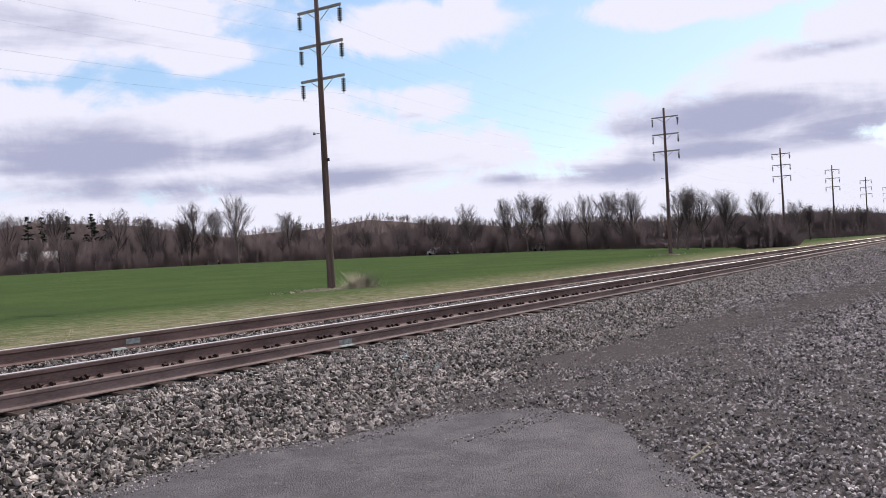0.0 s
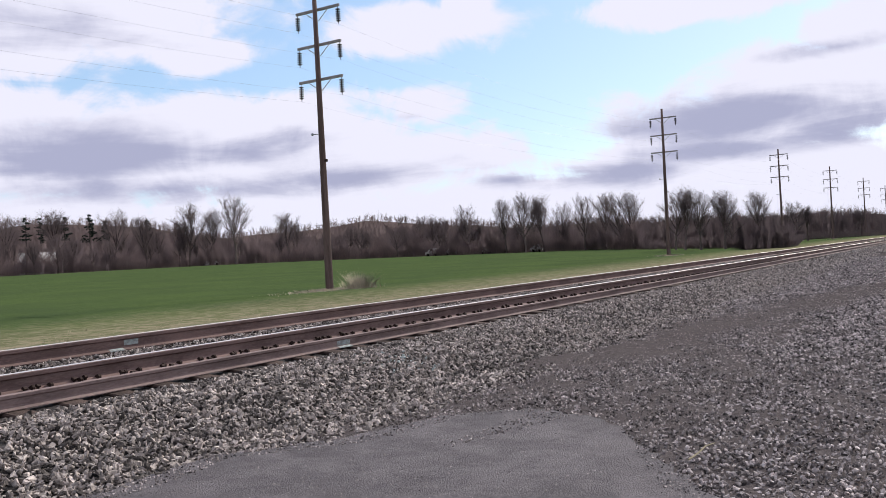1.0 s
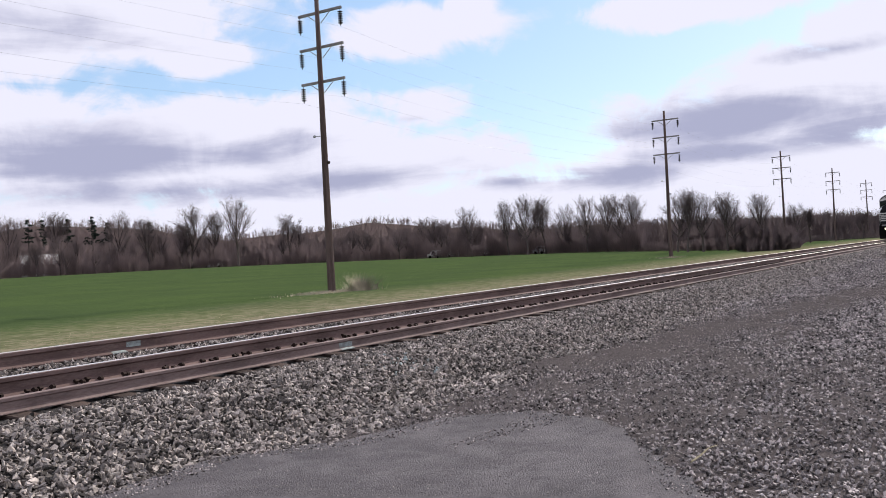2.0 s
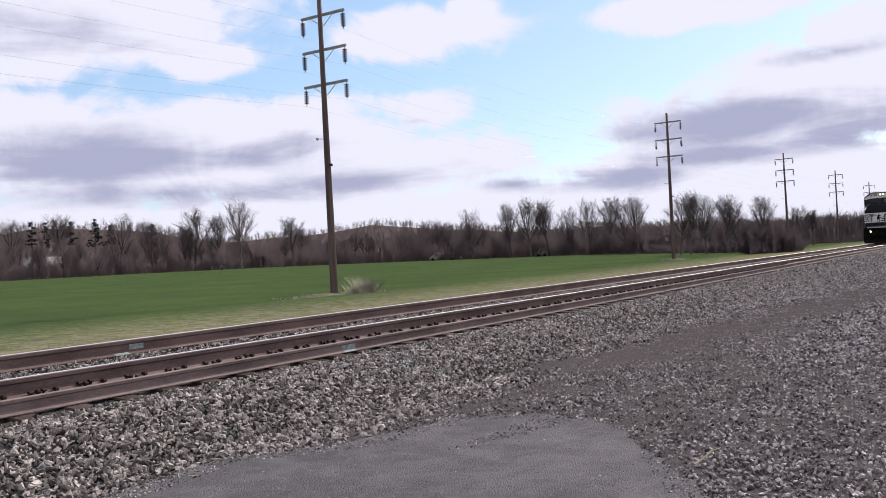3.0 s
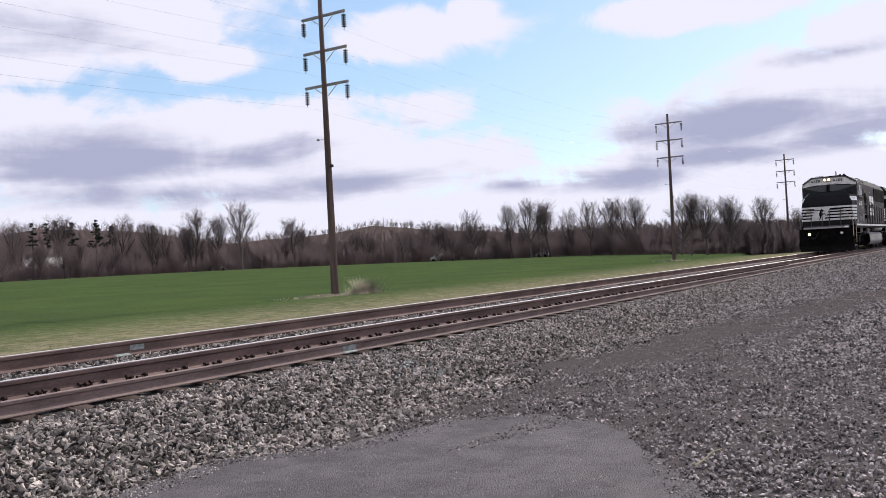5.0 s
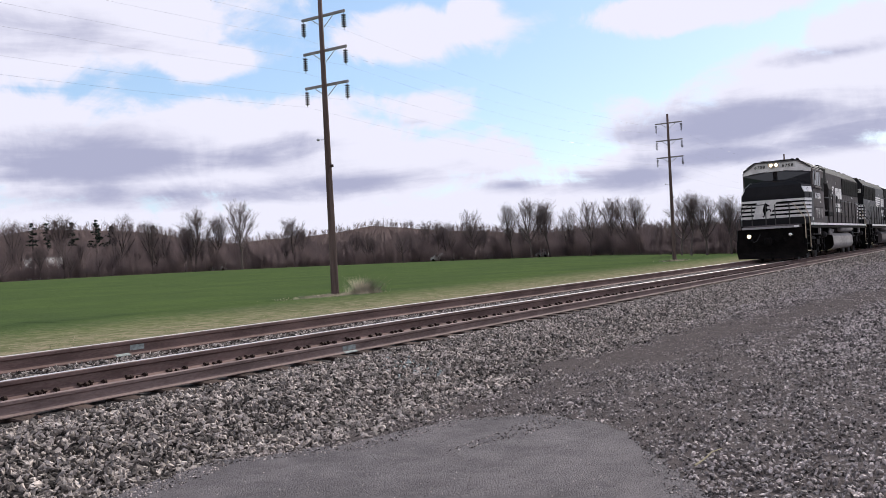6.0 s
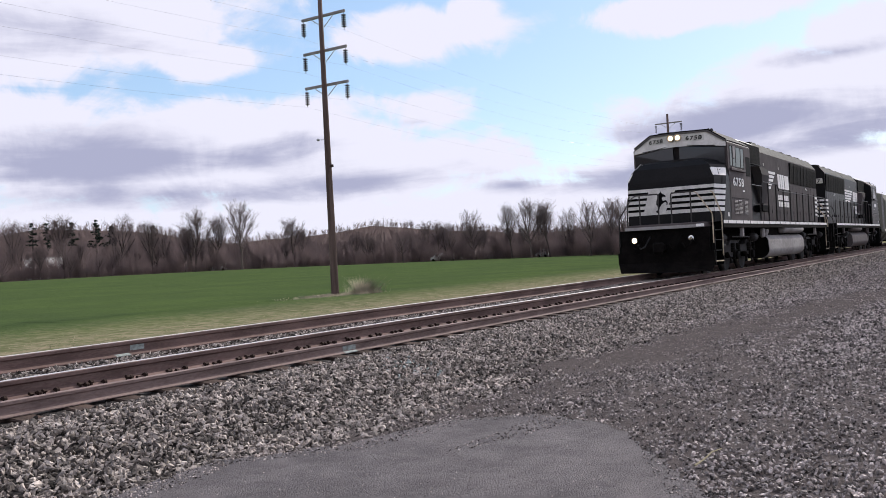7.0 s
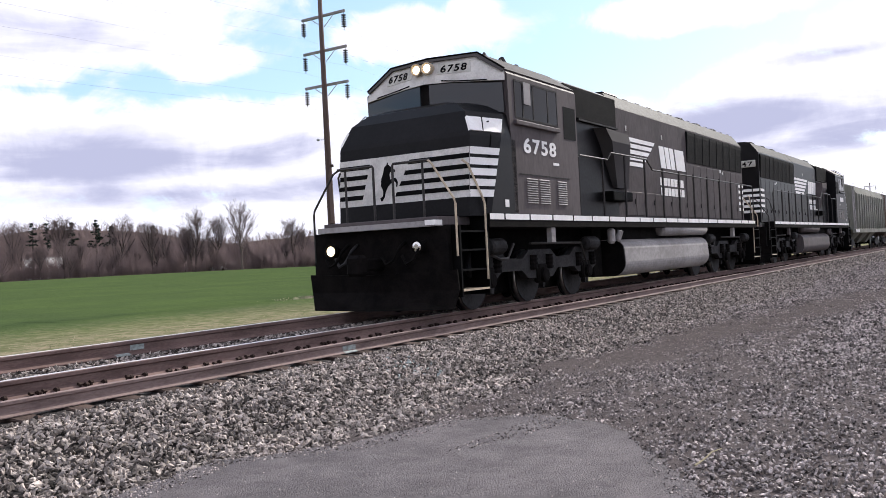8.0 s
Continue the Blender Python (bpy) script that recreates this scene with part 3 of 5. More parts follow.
def build_wheelset(parent, x, r, sign):
    bm = bmesh.new()
    for s in (-1, 1):
        lathe(bm, [(0.10, -0.07), (r * 0.55, -0.035), (r * 0.84, -0.06), (r * 0.86, -0.07), (r, -0.068), (r, 0.055), (r + 0.026, 0.062), (r + 0.026, 0.088), (r * 0.86, 0.09), (r * 0.8, 0.05), (r * 0.5, 0.06), (0.10, 0.085)], pose(0, s * 0.80, 0, 90 * s), 28)
        for k in range(5):
            a = k * math.tau / 5
            lathe(bm, [(0.05, 0), (0.05, 0.012)], pose(r * 0.68 * math.cos(a), s * (0.80 + 0.042), r * 0.68 * math.sin(a), -90 * s), 8)
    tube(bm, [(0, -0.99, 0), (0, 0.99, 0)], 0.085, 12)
    w = part("wheelset", bm, M["grime"], parent, "near-black steel wheelset")
    w.matrix_basis = pose(x, 0, r)
    WHEELS.append((w, r * sign))
    for s in (-1, 1):
        bm = bmesh.new()
        lathe(bm, [(r * 0.9, -0.0705), (r * 0.985, -0.0715), (r * 0.985, -0.070), (r * 0.9, -0.069)], pose(0, s * 0.80, 0, 90 * s), 28)
        part("wheel_rim", bm, M["truck"], w)
        bm = bmesh.new()
        lathe(bm, [(r - 0.01, -0.060), (r + 0.002, -0.058), (r + 0.001, 0.045), (r - 0.01, 0.047)], pose(0, s * 0.80, 0, 90 * s), 28)
        part("tread", bm, M["tyre"], w, "polished wheel tread", True)
    return w


def build_truck(loco, x0, sign, name="truck"):
    """Three-axle truck with axles at x0, x0 + 2.1 and x0 + 4.2."""
    truck = new(name)
    truck.parent = loco
    for k in range(3):
        build_wheelset(loco, x0 + 2.1 * k, 0.508, sign)
    xa, xb = x0 - 0.62, x0 + 4.82
    for s in (-1, 1):
        bm = bmesh.new()
        out = [(xa, 0.80), (xa + 0.1, 1.0), (xa + 1.1, 1.02), (xa + 1.35, 0.86), (xa + 2.0, 0.84), (xa + 2.25, 1.0), (xa + 3.2, 1.0), (xa + 3.45, 0.84), (xa + 4.1, 0.86), (xa + 4.35, 1.02), (xb - 0.1, 1.0), (xb, 0.80),
               (xb, 0.62), (xb - 0.25, 0.50), (xb - 0.95, 0.50), (xb - 1.15, 0.62), (xa + 3.5, 0.62), (xa + 3.25, 0.46), (xa + 2.2, 0.46), (xa + 1.95, 0.62), (xa + 1.15, 0.62), (xa + 0.95, 0.50), (xa + 0.25, 0.50), (xa, 0.62)]
        y0, y1 = sorted((s * 1.02, s * 1.16))
        prism(bm, out, "y", y0, y1)
        sf = part("side_frame", bm, M["truck"], truck, "dusty cast side frame")
        for k in range(3):
            xc = x0 + 2.1 * k
            bm = bmesh.new()
            box(bm, xc - 0.2, xc + 0.2, min(s * 1.10, s * 1.22), max(s * 1.10, s * 1.22), 0.36, 0.72, 0.03)
            lathe(bm, [(0.14, 0), (0.14, 0.07), (0.10, 0.09)], pose(xc, s * 1.21, 0.508, -90 * s), 14)
            part("journal_box", bm, M["grime"], sf)
            for dx in (-0.34, 0.34):
                bm = bmesh.new()
                lathe(bm, [(0.09, 0.62), (0.10, 0.66), (0.085, 0.70), (0.10, 0.74), (0.085, 0.78), (0.10, 0.82), (0.085, 0.86), (0.10, 0.90)], pose(xc + dx, s * 1.17, 0), 10)
                part("coil_spring", bm, M["grime"], sf)
        for xc in (x0 + 0.0, x0 + 4.2):
            bm = bmesh.new()
            lathe(bm, [(0.05, -0.30), (0.13, -0.27), (0.15, -0.22), (0.15, 0.2), (0.13, 0.25), (0.05, 0.28)], pose(xc + 0.15, s * 1.25, 1.08, 0, 90), 14)
            part("brake_cylinder", bm, M["truck"], sf)
        bm = bmesh.new()
        tube(bm, [(xa + 0.5, s * 1.24, 0.98), (xa + 0.9, s * 1.27, 0.86), (xa + 1.25, s * 1.25, 0.86), (xa + 1.5, s * 1.24, 1.12)], 0.028, 6)
        tube(bm, [(xa + 2.2, s * 1.22, 1.12), (xb - 0.9, s * 1.22, 1.10), (xb - 0.6, s * 1.2, 0.7), (xb - 0.6, s * 1.2, 0.25)], 0.025, 6)
        part("brake_pipe", bm, M["rod"], sf)
        for k in range(3):
            bm = bmesh.new()
            xc = x0 + 2.1 * k + 0.63
            prism(bm, [(xc - 0.06, 0.25), (xc + 0.03, 0.22), (xc + 0.10, 0.5), (xc + 0.05, 0.8), (xc - 0.03, 0.8)], "y", s * 0.86 - 0.05, s * 0.86 + 0.05)
            part("brake_shoe", bm, M["truck"], sf)
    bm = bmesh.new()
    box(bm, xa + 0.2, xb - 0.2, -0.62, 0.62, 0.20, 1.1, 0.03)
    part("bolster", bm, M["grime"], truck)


def nose_x(z):
    return 0.94 + 0.08 * (z - 1.65)


def nose_side_x(z):
    return 1.46 + 0.36 * (z - 1.9)


def build_loco(number, rear_number, side_bars, sign):
    """Six-axle cab unit; x runs from the front (0) to the rear, z from the rail head. sign: its way of rolling."""
    loco = thing("locomotive", "black and grey six-axle diesel locomotive with white stripes on the rails", "locomotive", group="pair of locomotives")
    swap = {"dusty": "black", "hoodpaint": "black", "roofgrey": "hoodpaint", "tank": "dusty"} if side_bars else {}
    P = lambda name, bm, mat, parent=None, label="", smooth=False: part(name, bm, M[swap.get(mat, mat)], parent or loco, label, smooth)
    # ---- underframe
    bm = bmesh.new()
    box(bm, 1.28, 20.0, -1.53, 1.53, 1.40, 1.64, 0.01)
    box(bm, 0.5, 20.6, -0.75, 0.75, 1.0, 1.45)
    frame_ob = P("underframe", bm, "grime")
    bm = bmesh.new()
    box(bm, 0.25, 1.3, -1.17, 1.17, 1.46, 1.60, 0.01)
    P("end_platform", bm, "dusty", frame_ob)
    bm = bmesh.new()
    box(bm, 19.95, 20.75, -1.17, 1.17, 1.46, 1.60, 0.01)
    P("end_platform", bm, "dusty", frame_ob)
    rnd = random.Random(6)
    for s in (-1, 1):
        x = 1.30
        widths = [0.55] + [0.95] * 40
        for wd in widths:
            e = min(x + wd, 19.95)
            if e - x < 0.2:
                break
            bm = bmesh.new()
            y0, y1 = sorted((s * 1.531, s * 1.536))
            box(bm, x, e - 0.06, y0, y1, 1.535, 1.635)
            P("sill_stripe", bm, "stripe", frame_ob, "white sill stripe")
            x = e
        for x in (3.7, 17.0):
            bm = bmesh.new()
            box(bm, x, x + 0.18, min(s * 1.40, s * 1.5), max(s * 1.40, s * 1.5), 1.12, 1.40)
            P("jack_pad", bm, "tank", frame_ob)
    # ---- anticlimber, pilot, plow, coupler at both ends
    for e in (0, 1):
        fx = (lambda x: x) if e == 0 else (lambda x: 20.9 - x)
        bm = bmesh.new()
        xs = sorted((fx(0.06), fx(0.36)))
        prism(bm, [(fx(0.36), -1.2), (fx(0.12), -1.2), (fx(0.06), -0.9), (fx(0.06), 0.9), (fx(0.12), 1.2), (fx(0.36), 1.2)], "z", 1.44, 1.53)
        ac = P("anticlimber", bm, "tank", None, "grey dusty anticlimber shelf")
        bm = bmesh.new()
        xs = sorted((fx(0.085), fx(0.30)))
        box(bm, *xs, -1.215, -1.03, 1.46, 1.54)
        P("end_marker", bm, "stripe", ac, "white marker patch")
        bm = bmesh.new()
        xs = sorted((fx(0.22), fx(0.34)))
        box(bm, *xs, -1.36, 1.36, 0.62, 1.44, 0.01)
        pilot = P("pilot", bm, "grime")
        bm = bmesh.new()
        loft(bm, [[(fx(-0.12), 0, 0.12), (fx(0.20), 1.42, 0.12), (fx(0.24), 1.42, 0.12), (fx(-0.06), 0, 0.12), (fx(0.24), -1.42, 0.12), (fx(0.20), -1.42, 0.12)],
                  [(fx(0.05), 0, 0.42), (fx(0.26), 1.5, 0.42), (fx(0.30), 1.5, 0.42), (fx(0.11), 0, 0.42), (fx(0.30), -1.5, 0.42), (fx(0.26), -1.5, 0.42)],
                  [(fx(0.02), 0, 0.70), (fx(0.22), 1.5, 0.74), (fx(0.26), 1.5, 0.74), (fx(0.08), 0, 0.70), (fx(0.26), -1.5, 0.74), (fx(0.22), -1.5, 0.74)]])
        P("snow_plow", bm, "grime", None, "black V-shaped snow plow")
        bm = bmesh.new()
        xs = sorted((fx(-0.32), fx(0.3)))
        box(bm, *xs, -0.11, 0.11, 0.78, 0.98, 0.03)
        xs = sorted((fx(-0.52), fx(-0.28)))
        box(bm, *xs, -0.17, 0.13, 0.70, 1.04, 0.05)
        P("coupler", bm, "grime")
        for k, y in enumerate((-0.95, -0.55, 0.42, 0.62)):
            bm = bmesh.new()
            tube(bm, [(fx(0.2), y, 1.22), (fx(0.06), y + 0.02, 1.12), (fx(0.0), y + 0.12, 0.92), (fx(0.02), y + 0.26, 0.86), (fx(0.05), y + 0.36, 1.0)], 0.026, 6)
            P("air_hose", bm, "truck" if k == 2 else "grime", pilot)
        for s in (-1, 1):
            # step well, its recess and upper treads blackened to stand in for shade
            bm = bmesh.new()
            xs = sorted((fx(0.36), fx(0.40)))
            box(bm, *xs, min(s * 1.1, s * 1.5), max(s * 1.1, s * 1.5), 0.30, 1.44)
            xs = sorted((fx(1.24), fx(1.28)))
            box(bm, *xs, min(s * 1.1, s * 1.5), max(s * 1.1, s * 1.5), 0.30, 1.62)
            xs = sorted((fx(0.36), fx(1.28)))
            box(bm, *xs, min(s * 1.08, s * 1.12), max(s * 1.08, s * 1.12), 0.30, 1.62)
            well = P("step_well", bm, "ink")
            for z in (0.40, 0.72, 1.04, 1.34):
                bm = bmesh.new()
                xs = sorted((fx(0.40), fx(1.24)))
                box(bm, *xs, min(s * 1.12, s * 1.5), max(s * 1.12, s * 1.5), z - 0.015, z + 0.015)
                P("step", bm, "brass" if z < 0.5 else "ink", well)
            bm = bmesh.new()
            tube(bm, [(fx(0.42), s * 0.95, 2.53), (fx(0.44), s * 0.22, 2.53), (fx(0.44), s * 0.20, 2.50), (fx(0.44), s * 0.20, 1.58)], 0.024, 6)
            tube(bm, [(fx(0.44), s * 0.8, 2.53), (fx(0.44), s * 0.8, 1.58)], 0.022, 6)
            P("end_handrail", bm, "rod")
            bm = bmesh.new()
            tube(bm, [(fx(0.42), s * 0.92, 2.53), (fx(0.38), s * 1.02, 2.46), (fx(0.34), s * 1.44, 1.86), (fx(0.34), s * 1.46, 1.78), (fx(0.34), s * 1.46, 0.95)], 0.019, 8)
            # near rail takes the lit yellowed colour, far rail the dark one
            P("corner_handrail", bm, "brass" if s < 0 else "rod")
            bm = bmesh.new()
            tube(bm, [(fx(1.20), s * 1.50, 0.55), (fx(1.20), s * 1.50, 1.80), (fx(1.16), s * 1.48, 1.92), (fx(0.94), s * 1.36, 2.46), (fx(0.90), s * 1.28, 2.53)], 0.019, 8)
            P("step_handrail", bm, "brass" if s < 0 else "rod")
            # ditch lights
            bm = bmesh.new()
            d = pose(fx(0.05), s * 0.88, 1.13, 0, -90 if e == 0 else 90)
            lathe(bm, [(0.05, -0.18), (0.11, -0.10), (0.125, 0.02), (0.105, 0.02), (0.095, -0.02)], d, 18)
            housing = P("ditch_light", bm, "grime")
            bm = bmesh.new()
            lathe(bm, [(0.085, -0.005), (0.08, 0.006), (0.04, 0.016)], d, 18)
            if e == 0 and sign < 0:
                P("lens", bm, "lamp" if s > 0 else "reflector", housing, "lit lens" if s > 0 else "clear lens")
            else:
                P("lens", bm, "reflector", housing)
    # ---- nose
    bm = bmesh.new()

    def ring(z, xf, yf, xs, ys, xb=2.35):
        return [(xb, ys, z), (xs, ys, z), (xf, yf, z), (xf, -yf, z), (xs, -ys, z), (xb, -ys, z)]
    loft(bm, [ring(1.60, nose_x(1.6), 1.36, nose_side_x(1.6), 1.53), ring(2.05, nose_x(2.05), 1.37, nose_side_x(2.05), 1.53), ring(2.94, nose_x(2.94), 1.37, nose_side_x(2.93), 1.53),
              ring(3.02, nose_x(2.97) + 0.02, 1.36, nose_side_x(2.93) + 0.02, 1.525), ring(3.38, 1.20, 1.20, 2.06, 1.46), ring(3.56, 1.36, 0.94, 2.12, 1.18), ring(3.64, 1.56, 0.62, 2.16, 0.95), ring(3.67, 1.86, 0.4, 2.2, 0.8)])
    nose = P("nose", bm, "black", None, "glossy black wide nose with white stripes")
    for s in (-1, 1):
        # two hatch lids on the sloping corner, either side of the seam; the white paints their sky glint
        e0, e1 = (Vector((nose_x(2.97) + 0.02, s * 1.36, 3.02)), Vector((1.20, s * 1.20, 3.38))), (Vector((nose_side_x(2.93) + 0.02, s * 1.525, 3.02)), Vector((2.06, s * 1.46, 3.38)))
        spot = lambda u, v: e0[0].lerp(e0[1], v).lerp(e1[0].lerp(e1[1], v), u)
        for u0, u1 in ((-0.01, 0.38), (0.42, 0.98)):
            a = [spot(u0, 0.0), spot(u1, 0.0), spot(u1, 0.70), spot(u0, 0.70)]
            n = (a[1] - a[0]).cross(a[3] - a[0]).normalized() * (0.02 * s)
            bm = bmesh.new()
            lo, hi = [bm.verts.new(p - n) for p in a], [bm.verts.new(p + n) for p in a]
            for k in range(4):
                bm.faces.new([lo[k], lo[(k + 1) % 4], hi[(k + 1) % 4], hi[k]])
            bm.faces.new(lo[::-1]), bm.faces.new(hi)
            bmesh.ops.recalc_face_normals(bm, faces=list(bm.faces))
            P("sand_hatch", bm, "stripe", nose, "sloping sand hatch, whitened for its sky glint")

    def on_nose(name, pts, mat, lift):
        """A thin painted plate on the sloping nose front, outline in (y, z)."""
        bm = bmesh.new()
        hi = [bm.verts.new((nose_x(z) - lift, y, z)) for y, z in pts]
        lo = [bm.verts.new((nose_x(z) - lift + 0.004, y, z)) for y, z in pts]
        n = len(pts)
        for k in range(n):
            bm.faces.new([lo[k], lo[(k + 1) % n], hi[(k + 1) % n], hi[k]])
        bm.faces.new(lo[::-1]), bm.faces.new(hi)
        bmesh.ops.recalc_face_normals(bm, faces=list(bm.faces))
        return P(name, bm, mat, nose)
    # white field with four dark bars on each side of the emblem, and five bands round the corners
    # its white is greyer than the side stripes, as shade on the front
    on_nose("emblem_field", [(1.365, 1.915), (-1.365, 1.915), (-1.365, 2.75), (1.365, 2.75)], "frontwhite", 0.005)
    for k in range(4):
        z1 = 2.75 - 0.179 * k - 0.105
        z0 = z1 - 0.078
        on_nose("nose_stripe", [(1.363, z0), (0.71 + 0.045 * k, z0), (0.69 + 0.045 * k, z1), (1.363, z1)], "ink", 0.0105)
        on_nose("nose_stripe", [(-0.13 + 0.09 * k, z0), (-1.363, z0), (-1.363, z1), (-0.17 + 0.09 * k, z1)], "ink", 0.0105)
    for k in range(5):
        z1 = 2.75 - 0.179 * k
        z0 = z1 - 0.12
        for s in (-1, 1):
            bm = bmesh.new()
            q = [(nose_x(z0) - 0.001, s * 1.372, z0), (nose_side_x(z0) - 0.01, s * 1.532, z0), (nose_side_x(z1) - 0.01, s * 1.532, z1), (nose_x(z1) - 0.001, s * 1.372, z1)]
            o = Vector((-0.006, s * 0.006, 0))
            lo, hi = [bm.verts.new(p) for p in q], [bm.verts.new(Vector(p) + o) for p in q]
            for j in range(4):
                bm.faces.new([lo[j], lo[(j + 1) % 4], hi[(j + 1) % 4], hi[j]])
            bm.faces.new(lo[::-1]), bm.faces.new(hi)
            bmesh.ops.recalc_face_normals(bm, faces=list(bm.faces))
            P("nose_stripe", bm, "stripe", nose)
    # plain dark emblem
    em = [(0.58, 2.02), (0.50, 2.06), (0.50, 2.16), (0.56, 2.24), (0.55, 2.36), (0.50, 2.46), (0.47, 2.56), (0.41, 2.60), (0.39, 2.66), (0.36, 2.60), (0.29, 2.56), (0.18, 2.50), (0.18, 2.46),
          (0.30, 2.47), (0.33, 2.42), (0.30, 2.34), (0.16, 2.36), (0.10, 2.28), (0.12, 2.20), (0.15, 2.20), (0.15, 2.27), (0.20, 2.30), (0.28, 2.27), (0.36, 2.22), (0.42, 2.14), (0.46, 2.03), (0.53, 1.96)]
    em = [(0.27 + (y - 0.34) * 0.8, z) for y, z in em]
    on_nose("emblem", em, "ink", 0.0105)
    bm = bmesh.new()
    tube(bm, [(nose_side_x(1.7) - 0.12, -1.472, 1.66), (nose_side_x(2.93) - 0.26, -1.472, 2.95), (1.58, -1.325, 3.34)], 0.016, 5)
    P("nose_seam", bm, "ink", nose)
    bm = bmesh.new()
    tube(bm, [(1.28, 1.30, 3.12), (1.24, 1.31, 3.28), (1.42, 1.05, 3.58), (1.54, 0.95, 3.55)], 0.014, 5)
    P("grab_iron", bm, "steel", nose)
    # ---- cab
    peak = lambda y, z: 2.14 - 0.05 * (z - 3.4) + 0.45 * max(0.0, z - 4.0) - 0.30 * max(0.0, 1 - abs(y) / 1.5)
    sec = lambda x: [(x, -1.53, 1.64), (x, -1.53, 4.10), (x, -1.47, 4.17), (x, -0.92, 4.53), (x, 0, 4.53), (x, 0.92, 4.53), (x, 1.47, 4.17), (x, 1.53, 4.10), (x, 1.53, 1.64), (x, 0, 1.64)]
    bm = bmesh.new()
    loft(bm, [[(peak(y, z), y, z) for _, y, z in sec(0)], sec(5.05)])
    cab = P("cab", bm, "dusty", None, "black cab with dirty white brow")
    bm = bmesh.new()
    shell = [(-1.50, 4.18), (-0.95, 4.555), (0, 4.555), (0.95, 4.555), (1.50, 4.18), (1.45, 4.14), (0.9, 4.50), (0, 4.50), (-0.9, 4.50), (-1.45, 4.14)]
    loft(bm, [[(peak(y, z) - 0.06, y, z) for y, z in shell], [(5.07, y, z) for y, z in shell]])
    P("roof", bm, "roofgrey", cab, "dusty grey cab roof")

    def board_plane(s):
        """Where the digits start on a number board, lying in the slanted plane of its half of the front."""
        along = Vector((-0.2 * s, -1, 0)).normalized()
        up = Vector((0.40, 0, 1)).normalized()
        out = along.cross(up).normalized()
        y = 0.96 if s > 0 else -0.28
        at = Vector((peak(y, 4.26), y, 4.26)) + out * 0.024
        return Matrix(((along.x, up.x, out.x, at.x), (along.y, up.y, out.y, at.y), (along.z, up.z, out.z, at.z), (0, 0, 0, 1)))

    def on_front(name, pts, mat, lift, parent, label=""):
        bm = bmesh.new()
        f = [(peak(y, z) - lift, y, z) for y, z in pts]
        g = [(x + 0.03, y, z) for x, y, z in f]
        lo, hi = [bm.verts.new(p) for p in g], [bm.verts.new(p) for p in f]
        n = len(pts)
        for k in range(n):
            bm.faces.new([lo[k], lo[(k + 1) % n], hi[(k + 1) % n], hi[k]])
        bm.faces.new(lo[::-1]), bm.faces.new(hi)
        bmesh.ops.recalc_face_normals(bm, faces=list(bm.faces))
        return P(name, bm, mat, parent, label)
    for s in (-1, 1):
        on_front("brow", [(s * 1.50, 3.98), (s * 1.48, 4.15), (s * 0.92, 4.52), (0, 4.52), (0, 4.08), (s * 0.5, 4.06)], "cream", 0.012, cab, "dirty white brow over the windshield")
        on_front("windshield", [(s * 1.46, 3.42), (s * 1.46, 3.94), (s * 0.5, 4.04), (s * 0.10, 4.05), (s * 0.10, 3.58)], "glass", 0.010, cab, "dark windshield glass")
        b = on_front("number_board", [(1.00, 4.21), (0.96, 4.41), (0.34, 4.45), (0.34, 4.24)] if s > 0 else [(-0.86, 4.22), (-0.82, 4.44), (-0.22, 4.46), (-0.22, 4.24)], "board", 0.020, cab, "number board")
        lettering("road_number", number, 0.20, M["ink"], b, board_plane(s), 0.50, 0.004)
        bm = bmesh.new()
        tube(bm, [(peak(0.35, 4.10) - 0.05, s * 0.35, 4.10), (peak(0.6, 4.06) - 0.06, s * 0.62, 4.06), (peak(1.0, 4.03) - 0.05, s * 1.0, 4.03), (peak(1.2, 4.02) - 0.03, s * 1.2, 4.02)], 0.013, 5)
        P("wiper", bm, "ink", cab)
        bm = bmesh.new()
        d = pose(1.87, s * 0.115 + 0.06, 4.37, 0, -90)
        lathe(bm, [(0.105, -0.10), (0.115, 0.03), (0.095, 0.03), (0.09, 0.0)], d, 16)
        hl = P("headlight", bm, "brass", cab)
        bm = bmesh.new()
        lathe(bm, [(0.078, 0.0), (0.074, 0.012), (0.035, 0.02)], d, 16)
        P("lens", bm, "lamp" if sign < 0 else "reflector", hl, "lit lens")
        # side windows
        y0, y1 = sorted((s * 1.515, s * 1.534))
        for xa, xb in ((2.40, 2.68), (2.72, 3.10), (3.13, 3.71), (3.75, 4.13)):
            bm = bmesh.new()
            box(bm, xa, xb, y0, y1, 3.37, 4.0)
            pane = P("side_window", bm, "side_glass", cab)
            bm = bmesh.new()
            yf = s * 1.54
            for za, zb, xc, xd in ((3.34, 3.37, xa - 0.02, xb + 0.02), (4.0, 4.03, xa - 0.02, xb + 0.02)):
                box(bm, xc, xd, min(yf, s * 1.52), max(yf, s * 1.52), za, zb)
            for xc in (xa - 0.02, xb - 0.005):
                box(bm, xc, xc + 0.025, min(yf, s * 1.52), max(yf, s * 1.52), 3.37, 4.0)
            P("window_frame", bm, "truck", pane)
        bm = bmesh.new()
        box(bm, 2.72, 2.98, min(s * 1.545, s * 1.555), max(s * 1.545, s * 1.555), 3.62, 4.02)
        P("sun_visor", bm, "tank", cab)
        bm = bmesh.new()
        box(bm, 2.32, 4.12, min(s * 1.52, s * 1.60), max(s * 1.52, s * 1.60), 3.22, 3.30, 0.01)
        P("arm_rest", bm, "dusty", cab)
        bm = bmesh.new()
